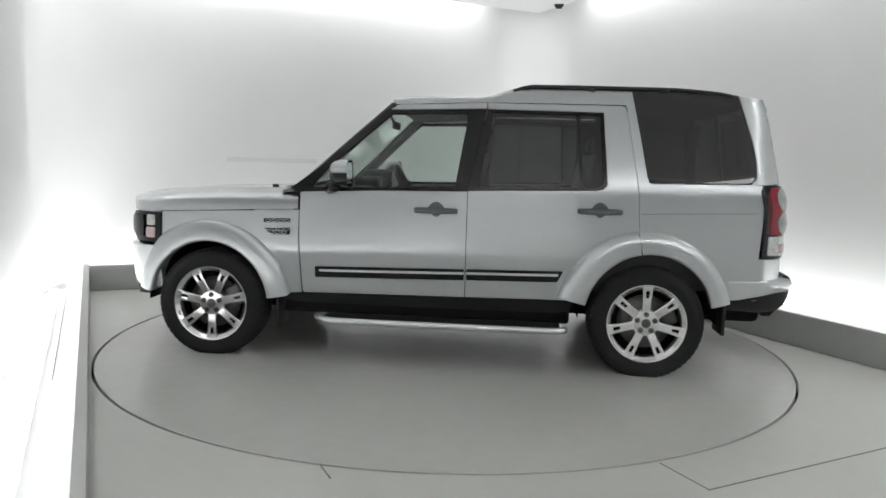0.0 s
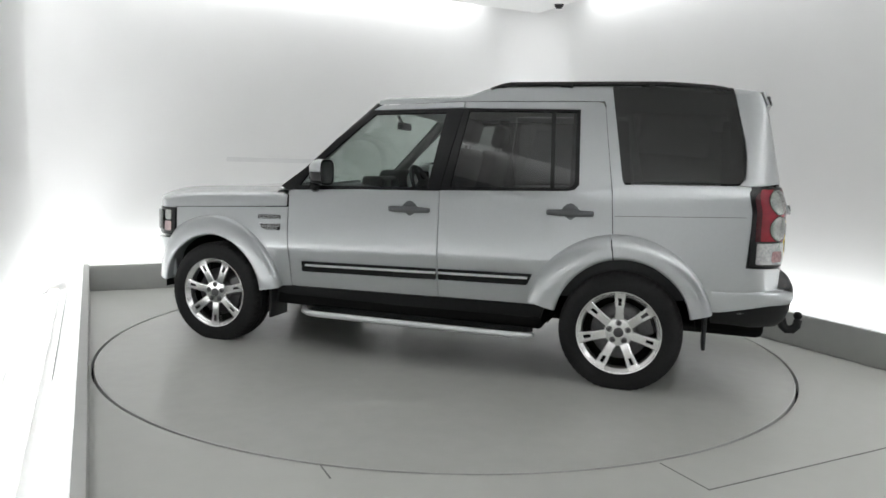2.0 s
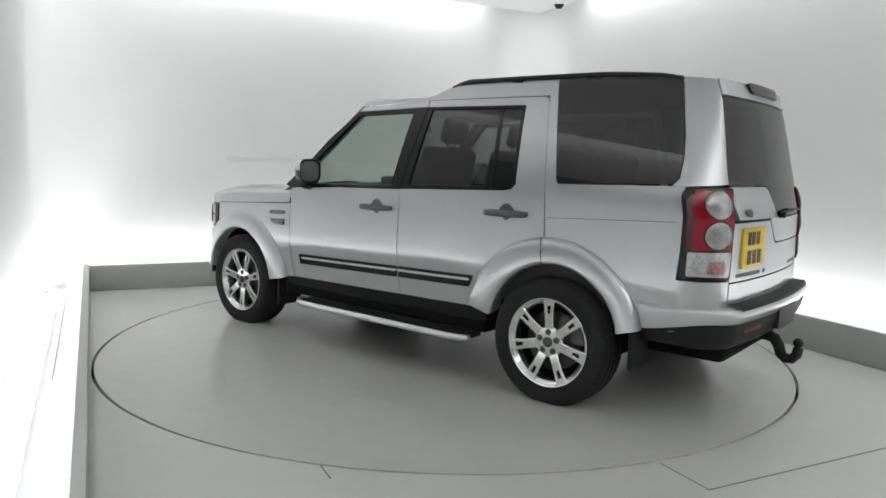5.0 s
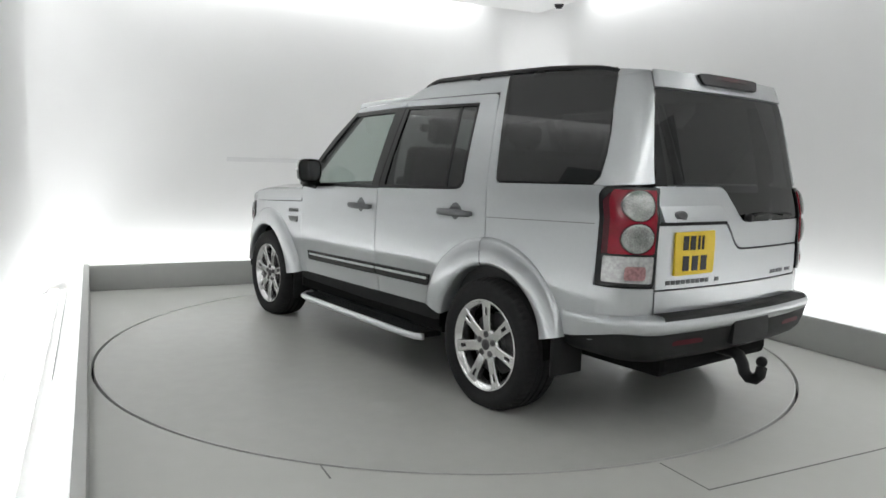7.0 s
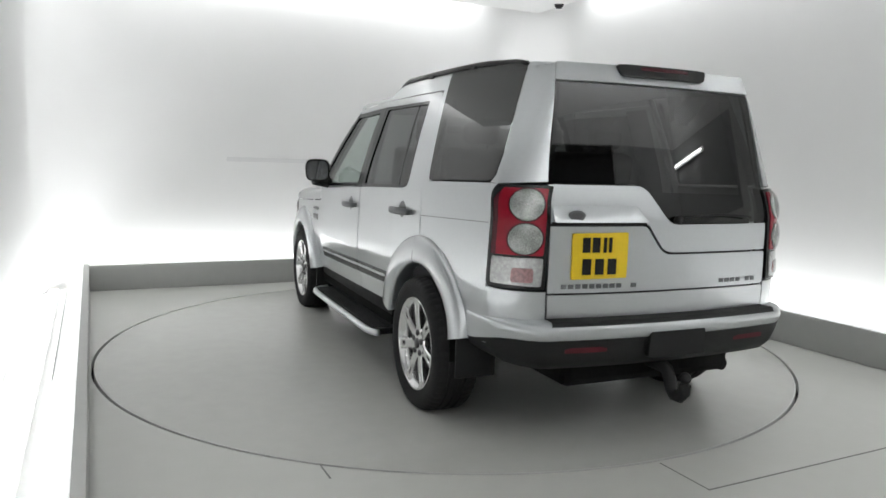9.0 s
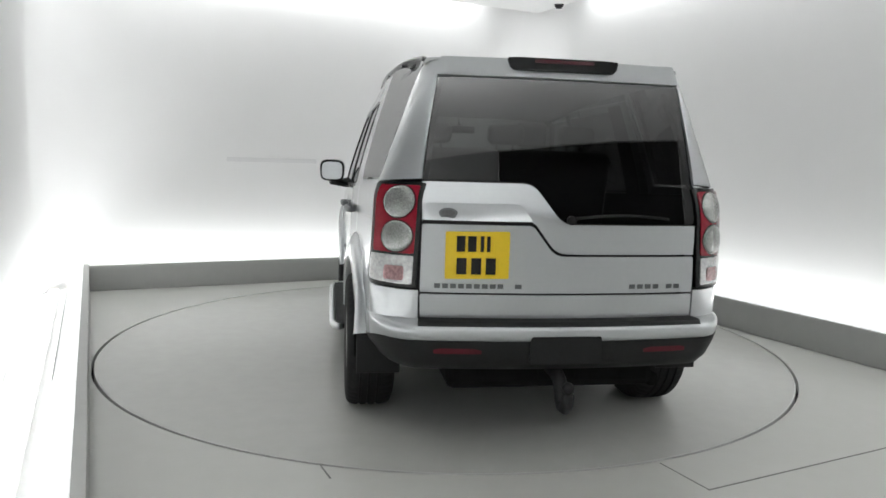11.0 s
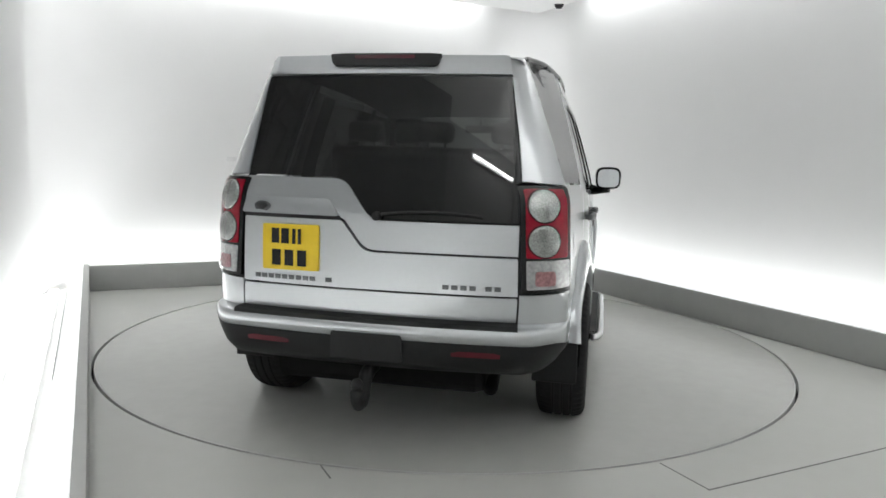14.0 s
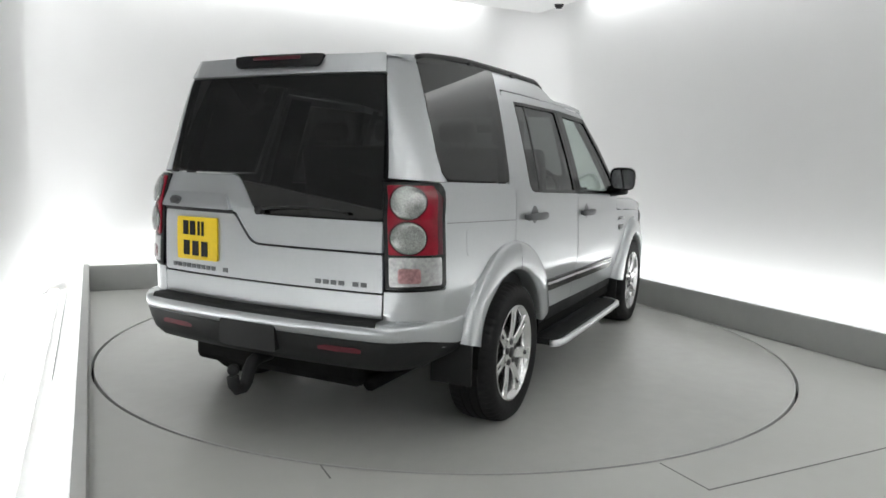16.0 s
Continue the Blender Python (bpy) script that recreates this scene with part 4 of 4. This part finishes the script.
def bumper():
    """Silver bumper with a black tread on top, a black valance below, reflectors and a tow hook."""
    u0 = -1.950
    um = u_rear(0.0, 0.6)

    def rows_of(prof, n=46):
        rows = []
        for k in range(n + 1):
            u = u0 + (um - u0) * k / n
            t = smooth01((u0 - 0.10 - u) / 0.36)
            tz = smooth01((u0 - u) / 0.34)
            rows.append([on(by_u, u, z0 + (z1 - z0) * tz, o0) - Vector(((o1 - o0) * t, 0, 0)) for z0, z1, o0, o1 in prof])
        return rows

    def both(prof):
        bm = bmesh.new()
        rows = rows_of(prof)
        rows += [[Vector((p.x, -p.y, p.z)) for p in r] for r in rows[-2::-1]]
        grid_surface(bm, rows)
        bmesh.ops.recalc_face_normals(bm, faces=bm.faces)
        bm.normal_update()
        if sum(f.normal.dot(f.calc_center_median()) for f in bm.faces) < 0:
            for f in bm.faces:
                f.normal_flip()
        sharpen(bm, 40)
        return bm
    silver = both([(0.640, 0.648, -0.01, 0.0), (0.632, 0.640, 0.000, 0.064), (0.622, 0.630, 0.003, 0.081), (0.60, 0.612, 0.004, 0.089), (0.535, 0.585, 0.004, 0.087), (0.510, 0.567, 0.003, 0.074), (0.507, 0.564, -0.02, 0.039)])
    bump = part("rear_bumper", silver, PAINT, car)
    black = both([(0.512, 0.572, -0.01, 0.039), (0.508, 0.566, 0.006, 0.076), (0.475, 0.520, -0.010, 0.067), (0.452, 0.465, -0.035, 0.049), (0.428, 0.425, -0.07, 0.012), (0.420, 0.410, -0.11, -0.045), (0.405, 0.415, -0.30, -0.3)])
    part("valance", black, BLACK, bump, "black lower valance")
    bm = bmesh.new()
    rows = []
    for k in range(33):
        y = 0.655 - 1.31 * k / 32
        o = 0.074
        row = []
        for j in range(13):
            d = o * j / 12
            p = on(by_rear, y, 0.64, d - 0.004)
            row.append(Vector((p.x, p.y, 0.650 + (0.004 if j % 3 == 1 and 0 < j < 12 else 0.0))))
        p = on(by_rear, y, 0.64, o + 0.006)
        row.append(Vector((p.x, p.y, 0.630)))
        rows.append(row)
    grid_surface(bm, rows)
    bmesh.ops.recalc_face_normals(bm, faces=bm.faces)
    part("bumper_tread", bm, BLACK, bump, "ribbed black tread on the bumper top")
    for a, b in ((0.585, 0.375), (-0.375, -0.585)):
        bm = panel_mesh(by_rear, rounded([(a, 0.508), (a, 0.532), (b, 0.532), (b, 0.508)], 0.006), 0.070, 0.01, 0.05)
        part("reflector", bm, RED_DULL, bump, "long red reflector")
    bm = panel_mesh(by_rear, rounded([(0.165, 0.470), (0.160, 0.590), (-0.160, 0.590), (-0.165, 0.470)], 0.012), 0.090, 0.03, 0.05)
    part("tow_cover", bm, BLACK, bump, "black tow eye cover")
    bm = bmesh.new()
    pts = [(-2.15, 0.01, 0.40), (-2.36, 0.01, 0.400), (-2.405, 0.01, 0.385), (-2.430, 0.01, 0.345), (-2.442, 0.01, 0.305), (-2.468, 0.01, 0.282), (-2.502, 0.01, 0.284), (-2.526, 0.01, 0.310), (-2.532, 0.01, 0.350), (-2.530, 0.01, 0.375)]
    tube(bm, pts, [0.032, 0.032, 0.032, 0.031, 0.030, 0.030, 0.029, 0.028, 0.027, 0.026], 14)
    bmesh.ops.create_uvsphere(bm, u_segments=14, v_segments=8, radius=0.028, matrix=Matrix.Translation((-2.529, 0.01, 0.380)))
    part("tow_hook", bm, BLACK, bump, "curved black tow ball neck")


def build_front():
    """Clamshell bonnet, nose, grille, headlamps and windscreen."""
    bm = bmesh.new()
    rows = []
    for k in range(25):
        t = k / 24
        x0 = 0.845 + 0.955 * t
        half = []
        zs = 1.006 - 0.046 * t
        w = half_width(x0, zs) if x0 <= UF else skin(x0, zs).y
        ztop = 1.124 - 0.034 * t - 0.060 * t ** 8
        for j in range(4):
            z = zs + (ztop - zs) * 0.60 * j / 3
            half.append((w - 0.012 * (j / 3) ** 2, z, x0))
        for j in range(1, 13):
            a = j / 12 * math.pi / 2
            y = (w - 0.012) * math.cos(a) ** (2 / 4.2)
            z = zs + (ztop - zs) * (0.60 + 0.40 * math.sin(a) ** (2 / 2.0)) + 0.012 * math.exp(-((y - 0.52) / 0.10) ** 2)
            cowl_x = 0.845 + 0.20 * (1 - (y / w) ** 2)
            nose_x = max(UF + NOSE * (1 - min(y / 0.895, 1.0) ** 2.3) ** (1 / 2.3) - 0.012, 1.80)
            half.append((y, z, cowl_x + (nose_x - cowl_x) * t))
        rows.append([Vector((x, y, z)) for y, z, x in half] + [Vector((x, -y, z)) for y, z, x in half[-2::-1]])
    rows.append([Vector((p.x + 0.006, p.y, max(p.z - 0.02, 0.955))) for p in rows[-1]])
    rows.append([Vector((p.x - 0.002, p.y, 0.952)) for p in rows[-1]])
    grid_surface(bm, rows)
    bmesh.ops.recalc_face_normals(bm, faces=bm.faces)
    bm.normal_update()
    if sum(f.normal.z for f in bm.faces) < 0:
        for f in bm.faces:
            f.normal_flip()
    bonnet = part("bonnet", bm, PAINT, car)
    for y in (0.35, -0.35):
        bm = bmesh.new()
        box(bm, (1.16, y - 0.02, 1.120), (1.20, y + 0.02, 1.143), 0.006)
        part("washer_jet", bm, BLACK, bonnet)
    # nose between the lamps
    def wrap(pts, off, depth, material, name, label="", parent=car, both_sides=True):
        made = None
        for flip in ((False, True) if both_sides else (False,)):
            made = part(name, panel_mesh(by_u, pts, off, depth, 0.05, flip), material, parent, label)
        return made
    end = UF + 1.0999
    wrap([(1.80, 0.44), (1.80, 0.728), (end, 0.70), (end, 0.44)], 0.022, 0.04, PAINT, "front_bumper")
    wrap([(1.86, 0.385), (1.80, 0.435), (end, 0.435), (end, 0.30)], 0.0, 0.05, BLACK, "front_valance", "black lower nose panel")
    lamp_pts = rounded([(1.800, 0.745), (1.800, 0.948), (2.20, 0.945), (2.24, 0.80), (2.10, 0.745)], 0.02)
    for flip in (False, True):
        lamp = part("headlamp", panel_mesh(by_u, lamp_pts, 0.006, 0.05, 0.03, flip), GLOSS_BLACK, car, "black-framed headlamp")
        part("lamp_lens", panel_mesh(by_u, rounded([(1.850, 0.858), (1.850, 0.930), (1.935, 0.930), (1.935, 0.858)], 0.012), 0.014, 0.02, 0.02, flip), WHITE_LENS, lamp, "clear bright lens")
        part("marker_lens", panel_mesh(by_u, rounded([(1.850, 0.775), (1.850, 0.846), (1.945, 0.846), (1.945, 0.775)], 0.012), 0.014, 0.02, 0.02, flip), PINK_PALE, lamp, "pale pinkish marker lens")
        part("main_lens", panel_mesh(by_u, rounded([(1.965, 0.780), (1.965, 0.925), (2.16, 0.925), (2.19, 0.82), (2.09, 0.780)], 0.03), 0.022, 0.03, 0.02, flip), GLASS_DARK, lamp, "dark projector lens")
    wrap([(2.25, 0.745), (2.25, 0.95), (end, 0.95), (end, 0.735)], -0.02, 0.02, GLOSS_BLACK, "grille", "black grille")
    for k in range(3):
        z = 0.775 + 0.06 * k
        wrap([(2.27, z), (2.27, z + 0.022), (end, z + 0.022), (end, z)], 0.0, 0.02, SATIN, "grille_bar")
    # windscreen, cowl and pillars
    bm = bmesh.new()
    rows = []
    for k in range(13):
        t = k / 12
        z = 1.125 + (1.715 - 1.125) * t
        xe = 0.875 - 0.64 * t
        w = half_width(xe, z) - 0.035
        rows.append([Vector((xe + (0.20 - 0.12 * t) * (1 - s * s), s * w, z + 0.012 * (1 - s * s))) for s in np.linspace(-1, 1, 21)])
    grid_surface(bm, rows)
    screen = part("windscreen", bm, GLASS_CLEAR, car, "light green-tinted windscreen")
    for flip in (False, True):
        bm = bmesh.new()
        rows = []
        for k in range(13):
            t = k / 12
            z, xe = 1.115 + 0.605 * t, 0.890 - 0.645 * t
            w = half_width(xe, z)
            rows.append([Vector((xe - 0.075 + 0.02 * t, w - 0.012, z)), Vector((xe - 0.02, w - 0.010, z)), Vector((xe + 0.012, w - 0.030, z + 0.004)), Vector((xe + 0.03, w - 0.075, z + 0.004)), Vector((xe - 0.02, w - 0.08, z - 0.01))])
        grid_surface(bm, rows)
        bmesh.ops.recalc_face_normals(bm, faces=bm.faces)
        part("screen_pillar", mirrored(bm) if flip else bm, GLOSS_BLACK, screen, "black windscreen pillar")
        bm = bmesh.new()
        rows = []
        for k in range(13):
            t = k / 12
            z, xe = 1.115 + 0.605 * t, 0.890 - 0.645 * t
            w = half_width(xe, z)
            rows.append([Vector((xe - 0.085 + 0.02 * t, w - 0.045, z)), Vector((xe - 0.05, w - 0.082, z)), Vector((xe - 0.015, w - 0.088, z - 0.006)), Vector((xe + 0.02, w - 0.082, z - 0.004))])
        grid_surface(bm, rows)
        part("pillar_lining", mirrored(bm) if flip else bm, HEADLINER, screen, "pale grey pillar lining")
    bm = bmesh.new()
    rows = [[Vector((x + 0.2 * (1 - s * s), s * 0.84, z + 0.02 * (1 - s * s))) for s in np.linspace(-1, 1, 15)] for x, z in ((0.80, 1.128), (0.88, 1.120), (0.95, 1.108), (0.99, 1.085))]
    grid_surface(bm, rows)
    cowl = part("cowl", bm, BLACK, car, "black plastic cowl below the windscreen")
    for y in (0.55, -0.1):
        bm = bmesh.new()
        tube(bm, [(1.02 - 0.05 * (y > 0), y, 1.135), (1.00, y - 0.25, 1.15), (1.01, y - 0.5, 1.155)], 0.009, 6)
        part("screen_wiper", bm, BLACK, cowl)


def build_wheel(x, flip):
    """Tyre with shoulder blocks and a seven-spoke alloy rim whose spokes are slotted near the rim."""
    wheel = new("wheel", None)
    wheel.parent = car
    wheel["label"] = "alloy wheel with seven slotted spokes and a black tyre"
    s = -1 if flip else 1
    wheel.matrix_basis = pose(x, s * WHEEL_Y, HUB_Z, 0, 0, 180 if flip else 0)
    turn = Matrix.Rotation(radians(-12 if x > 0 else 13), 4, "Y")
    bm = bmesh.new()
    prof = [(0.246, 0.108), (0.258, 0.117), (0.264, 0.1165), (0.290, 0.126), (0.315, 0.1265), (0.322, 0.1245), (0.342, 0.119), (0.355, 0.108), (TYRE_R - 0.006, 0.094), (TYRE_R - 0.001, 0.070)]
    for y in (0.045, 0.0, -0.045):
        prof += [(TYRE_R, y + 0.018), (TYRE_R - 0.008, y + 0.013), (TYRE_R - 0.008, y + 0.005), (TYRE_R, y)]
    prof += [(TYRE_R - 0.001, -0.070), (TYRE_R - 0.006, -0.094), (0.355, -0.108), (0.315, -0.126), (0.262, -0.118), (0.246, -0.108)]
    rings = lathe(bm, prof, 216)
    for (r, y), ring in zip(prof, rings):
        if r > 0.345 and abs(y) > 0.065:
            for k, v in enumerate(ring):
                if k % 4 == 0:
                    v.co.x *= 1 - 0.006 / r
                    v.co.z *= 1 - 0.006 / r
    for v in bm.verts:       # flattened where it meets the ground
        v.co.z = max(v.co.z, -HUB_Z)
    bmesh.ops.recalc_face_normals(bm, faces=bm.faces)
    sharpen(bm, 45)
    part("tyre", bm, RUBBER, wheel, "black tyre with block tread")
    bm = bmesh.new()
    lathe(bm, [(0.236, -0.105), (0.222, -0.08), (0.212, 0.02), (0.218, 0.085), (0.226, 0.098), (0.236, 0.104), (0.244, 0.114), (0.252, 0.116), (0.256, 0.112), (0.256, 0.100)], 72)

    def bar(rows, m):
        """A spoke piece through (radius, centre, half width, back, face) stations, with a chamfered face."""
        out = []
        for r, c, w, y0, y1 in rows:
            ch = min(0.006, w * 0.4)
            out.append([m @ Vector((r, y, z)) for y, z in ((y0, c - w), (y1 - ch, c - w), (y1, c - w + ch), (y1, c + w - ch), (y1 - ch, c + w), (y0, c + w), (y0, c - w))])
        vs = grid_surface(bm, out)
        bm.faces.new(vs[0][:-1])
        bm.faces.new(vs[-1][:-1])
    for k in range(7):
        m = turn @ Matrix.Rotation(2 * math.pi * k / 7, 4, "Y")
        bar([(0.045, 0, 0.030, 0.058, 0.086), (0.085, 0, 0.0285, 0.060, 0.095), (0.130, 0, 0.0275, 0.062, 0.101), (0.166, 0, 0.0285, 0.064, 0.104)], m)
        for sd in (-1, 1):
            bar([(0.160, 0.0180 * sd, 0.0108, 0.064, 0.1035), (0.190, 0.0195 * sd, 0.0108, 0.066, 0.105), (0.216, 0.0215 * sd, 0.0115, 0.07, 0.1065)], m)
        bar([(0.210, 0, 0.0330, 0.072, 0.1060), (0.228, 0, 0.0350, 0.078, 0.1085), (0.246, 0, 0.0400, 0.085, 0.112)], m)
    lathe(bm, [(0.088, 0.055), (0.090, 0.084), (0.082, 0.093), (0.060, 0.095), (0.036, 0.097), (0.002, 0.098)], 40)
    bmesh.ops.recalc_face_normals(bm, faces=bm.faces)
    sharpen(bm, 32)
    part("rim", bm, ALLOY, wheel, "bright seven-spoke alloy rim")
    for k in range(5):
        q0 = 2 * math.pi * k / 5 + 0.3
        bm = bmesh.new()
        lathe(bm, [(0.0185, 0.0945), (0.0175, 0.0985), (0.0145, 0.0985), (0.0140, 0.0935), (0.0125, 0.0935), (0.0120, 0.1000), (0.0085, 0.1030), (0.001, 0.1030)], 18)
        for v in bm.verts:
            v.co += Vector((0.057 * math.cos(q0), 0, 0.057 * math.sin(q0)))
        part("wheel_nut", bm, STEEL, wheel)
    bm = bmesh.new()
    lathe(bm, [(0.030, 0.096), (0.029, 0.102), (0.022, 0.105), (0.002, 0.106)], 24)
    part("centre_cap", bm, STEEL, wheel)
    bm = bmesh.new()
    lathe(bm, [(0.10, 0.035), (0.172, 0.035), (0.172, 0.010), (0.10, 0.010)], 48)
    lathe(bm, [(0.10, 0.035), (0.095, 0.05), (0.002, 0.05)], 32)
    part("brake_disc", bm, STEEL, wheel, "steel brake disc")
    bm = bmesh.new()
    lathe(bm, [(0.232, -0.05), (0.002, -0.05)], 32)
    part("brake_shield", bm, UNDER, wheel)
    bm = bmesh.new()
    box(bm, (0.10, -0.03, -0.07), (0.20, 0.05, 0.07), 0.012, 2, Matrix.Rotation(radians(200), 4, "Y"))
    part("brake_caliper", bm, STEEL, wheel)
    return wheel


def build_underbody():
    bm = bmesh.new()
    box(bm, (-2.28, -0.50, 0.30), (2.05, 0.50, 0.62), 0.04)
    box(bm, (-0.96, -0.84, 0.30), (0.96, 0.84, 0.44), 0.02)
    box(bm, (-2.20, -0.66, 0.40), (-1.92, 0.66, 0.62), 0.02)
    box(bm, (-1.50, -0.62, 0.26), (-1.38, 0.62, 0.40), 0.04)
    box(bm, (1.38, -0.62, 0.24), (1.50, 0.62, 0.40), 0.04)
    box(bm, (0.84, -0.82, 0.42), (0.90, 0.82, 1.08), 0.01)
    part("underbody", bm, UNDER, car, smooth=False)
    bm = bmesh.new()
    tube(bm, [(-1.6, -0.48, 0.30), (-2.0, -0.50, 0.31), (-2.22, -0.52, 0.32)], 0.035, 10)
    box(bm, (-2.05, -0.20, 0.30), (-1.62, 0.42, 0.38), 0.05)
    part("exhaust", bm, UNDER, car)
    for flip in (False, True):
        bm = panel_mesh(by_side, [(0.82, 0.45), (0.82, 1.10), (-2.08, 1.22), (-2.08, 0.55)], -0.055, 0.0, 0.15, flip)
        part("door_lining", bm, LINER, car)
        bm = panel_mesh(by_u, [(u_side(-2.06, 1.25), 0.62), (u_side(-2.06, 1.25), 1.25), (u_rear(0.60, 1.25), 1.25), (u_rear(0.60, 1.0), 0.62)], -0.03, 0.0, 0.05, flip)
        part("corner_lining", bm, LINER, car)
        for xa, xb in ((-0.26, -0.36), (-1.10, -1.34), (-2.02, -2.10)):
            bm = panel_mesh(by_side, [(xa, 1.12), (xb, 1.12), (xb + 0.04, 1.72), (xa + 0.02, 1.72)], -0.06, 0.0, 0.15, flip)
            part("pillar_lining", bm, LINER, car)
    bm = panel_mesh(by_rear, [(0.60, 0.62), (0.60, 1.05), (-0.60, 1.05), (-0.60, 0.62)], -0.04, 0.0, 0.15)
    part("gate_lining", bm, LINER, car)
    bm = bmesh.new()
    box(bm, (-2.2, -0.78, 0.60), (0.85, 0.78, 0.63))
    part("cabin_floor", bm, LINER, car, smooth=False)


def seat(x, y, z, wide, tilt, name="seat"):
    bm = bmesh.new()
    box(bm, (x - 0.26, y - wide, z + 0.12), (x + 0.26, y + wide, z + 0.30), 0.06, 3)
    back = Matrix.Translation((x - 0.22, y, z + 0.26)) @ Matrix.Rotation(radians(-tilt), 4, "Y")
    tall = 0.53 if wide < 0.4 else 0.49
    box(bm, (-0.07, -wide, 0.0), (0.07, wide, tall), 0.05, 3, back)
    ob = part(name, bm, SEAT, car, "dark leather seat")
    n = 1 if wide < 0.4 else 3
    for k in range(n):
        off = 0 if n == 1 else (k - 1) * wide * 0.66
        bm = bmesh.new()
        box(bm, (-0.05, off - 0.11, tall + 0.03), (0.05, off + 0.11, tall + (0.21 if n == 1 else 0.15)), 0.04, 3, back)
        tube(bm, [back @ Vector((0, off - 0.05, tall - 0.02)), back @ Vector((0, off - 0.05, tall + 0.08))], 0.008, 6)
        tube(bm, [back @ Vector((0, off + 0.05, tall - 0.02)), back @ Vector((0, off + 0.05, tall + 0.08))], 0.008, 6)
        part("headrest", bm, SEAT, ob)


def build_cabin():
    for y in (0.40, -0.40):
        seat(0.05, y, 0.66, 0.25, 14)
    seat(-0.85, 0.0, 0.68, 0.66, 12, "rear_bench")
    bm = bmesh.new()
    box(bm, (0.46, -0.76, 0.85), (0.90, 0.76, 1.15), 0.05, 3)
    box(bm, (0.42, -0.58, 1.08), (0.66, -0.20, 1.265), 0.05, 3)
    box(bm, (0.45, -0.16, 1.00), (0.64, 0.16, 1.215), 0.035, 3)
    dash = part("dashboard", bm, LINER, car)
    for y in (-0.08, 0.08):
        bm = bmesh.new()
        box(bm, (0.440, y - 0.06, 1.135), (0.455, y + 0.06, 1.190), 0.008)
        part("air_vent", bm, HANDLE, dash)
    for y in (-0.47, -0.31):
        bm = bmesh.new()
        lathe(bm, [(0.060, 0.0), (0.058, 0.010), (0.050, 0.010), (0.048, 0.003), (0.002, 0.003)], 24)
        for v in bm.verts:
            v.co = Vector((0.418 - v.co.y, y + v.co.x, 1.185 + v.co.z))
        part("dial", bm, SATIN, dash)
    bm = bmesh.new()
    c, ax = Vector((0.325, -0.38, 1.13)), Matrix.Rotation(radians(-64), 3, "Y")
    ring = [c + ax @ Vector((0.185 * math.cos(a), 0.185 * math.sin(a), 0)) for a in np.linspace(0, 2 * math.pi, 33)]
    tube(bm, ring, 0.016, 8, False)
    for a in (0.0, math.pi, -math.pi / 2):
        tube(bm, [c, c + ax @ Vector((0.18 * math.cos(a), 0.18 * math.sin(a), 0))], 0.016, 6)
    bmesh.ops.create_uvsphere(bm, u_segments=12, v_segments=8, radius=0.06, matrix=Matrix.Translation(c))
    part("steering_wheel", bm, LINER, dash)
    bm = bmesh.new()
    box(bm, (0.33, -0.12, 1.575), (0.36, 0.12, 1.635), 0.012, 2)
    tube(bm, [(0.36, 0, 1.62), (0.40, 0, 1.69)], 0.012, 6)
    part("inner_mirror", bm, LINER, car)


for side in (False, True):
    build_side(side)
build_roof()
build_rear()
build_front()
for wx in (AXLE_F, AXLE_R):
    build_wheel(wx, False)
    build_wheel(wx, True)
build_underbody()
build_cabin()

# ---- motion: the turntable turns the car clockwise at about seven degrees a second ----
TURN = [174.97, 171.58, 168.17, 164.77, 161.37, 157.97, 154.59, 151.21, 147.84, 144.47, 141.09, 137.71, 134.33, 130.96, 127.56, 124.14, 120.66,
        117.17, 113.65, 110.12, 106.57, 103.01, 99.43, 95.85, 92.27, 88.71, 85.14, 81.60, 78.05, 74.53, 70.98, 67.49, 63.96]
OFF = Vector((0.0857, -0.1488, 0.0))     # where the car stands on the disc


def motions():
    rows_car, rows_disc = [], []
    for i, a in enumerate(TURN):
        spin = Matrix.Rotation(radians(a), 4, "Z")
        rows_car.append((0.5 * i, spin @ Matrix.Translation(OFF)))
        rows_disc.append((0.5 * i, spin))
    walk(car, rows_car)
    walk(turntable, rows_disc)


motions()
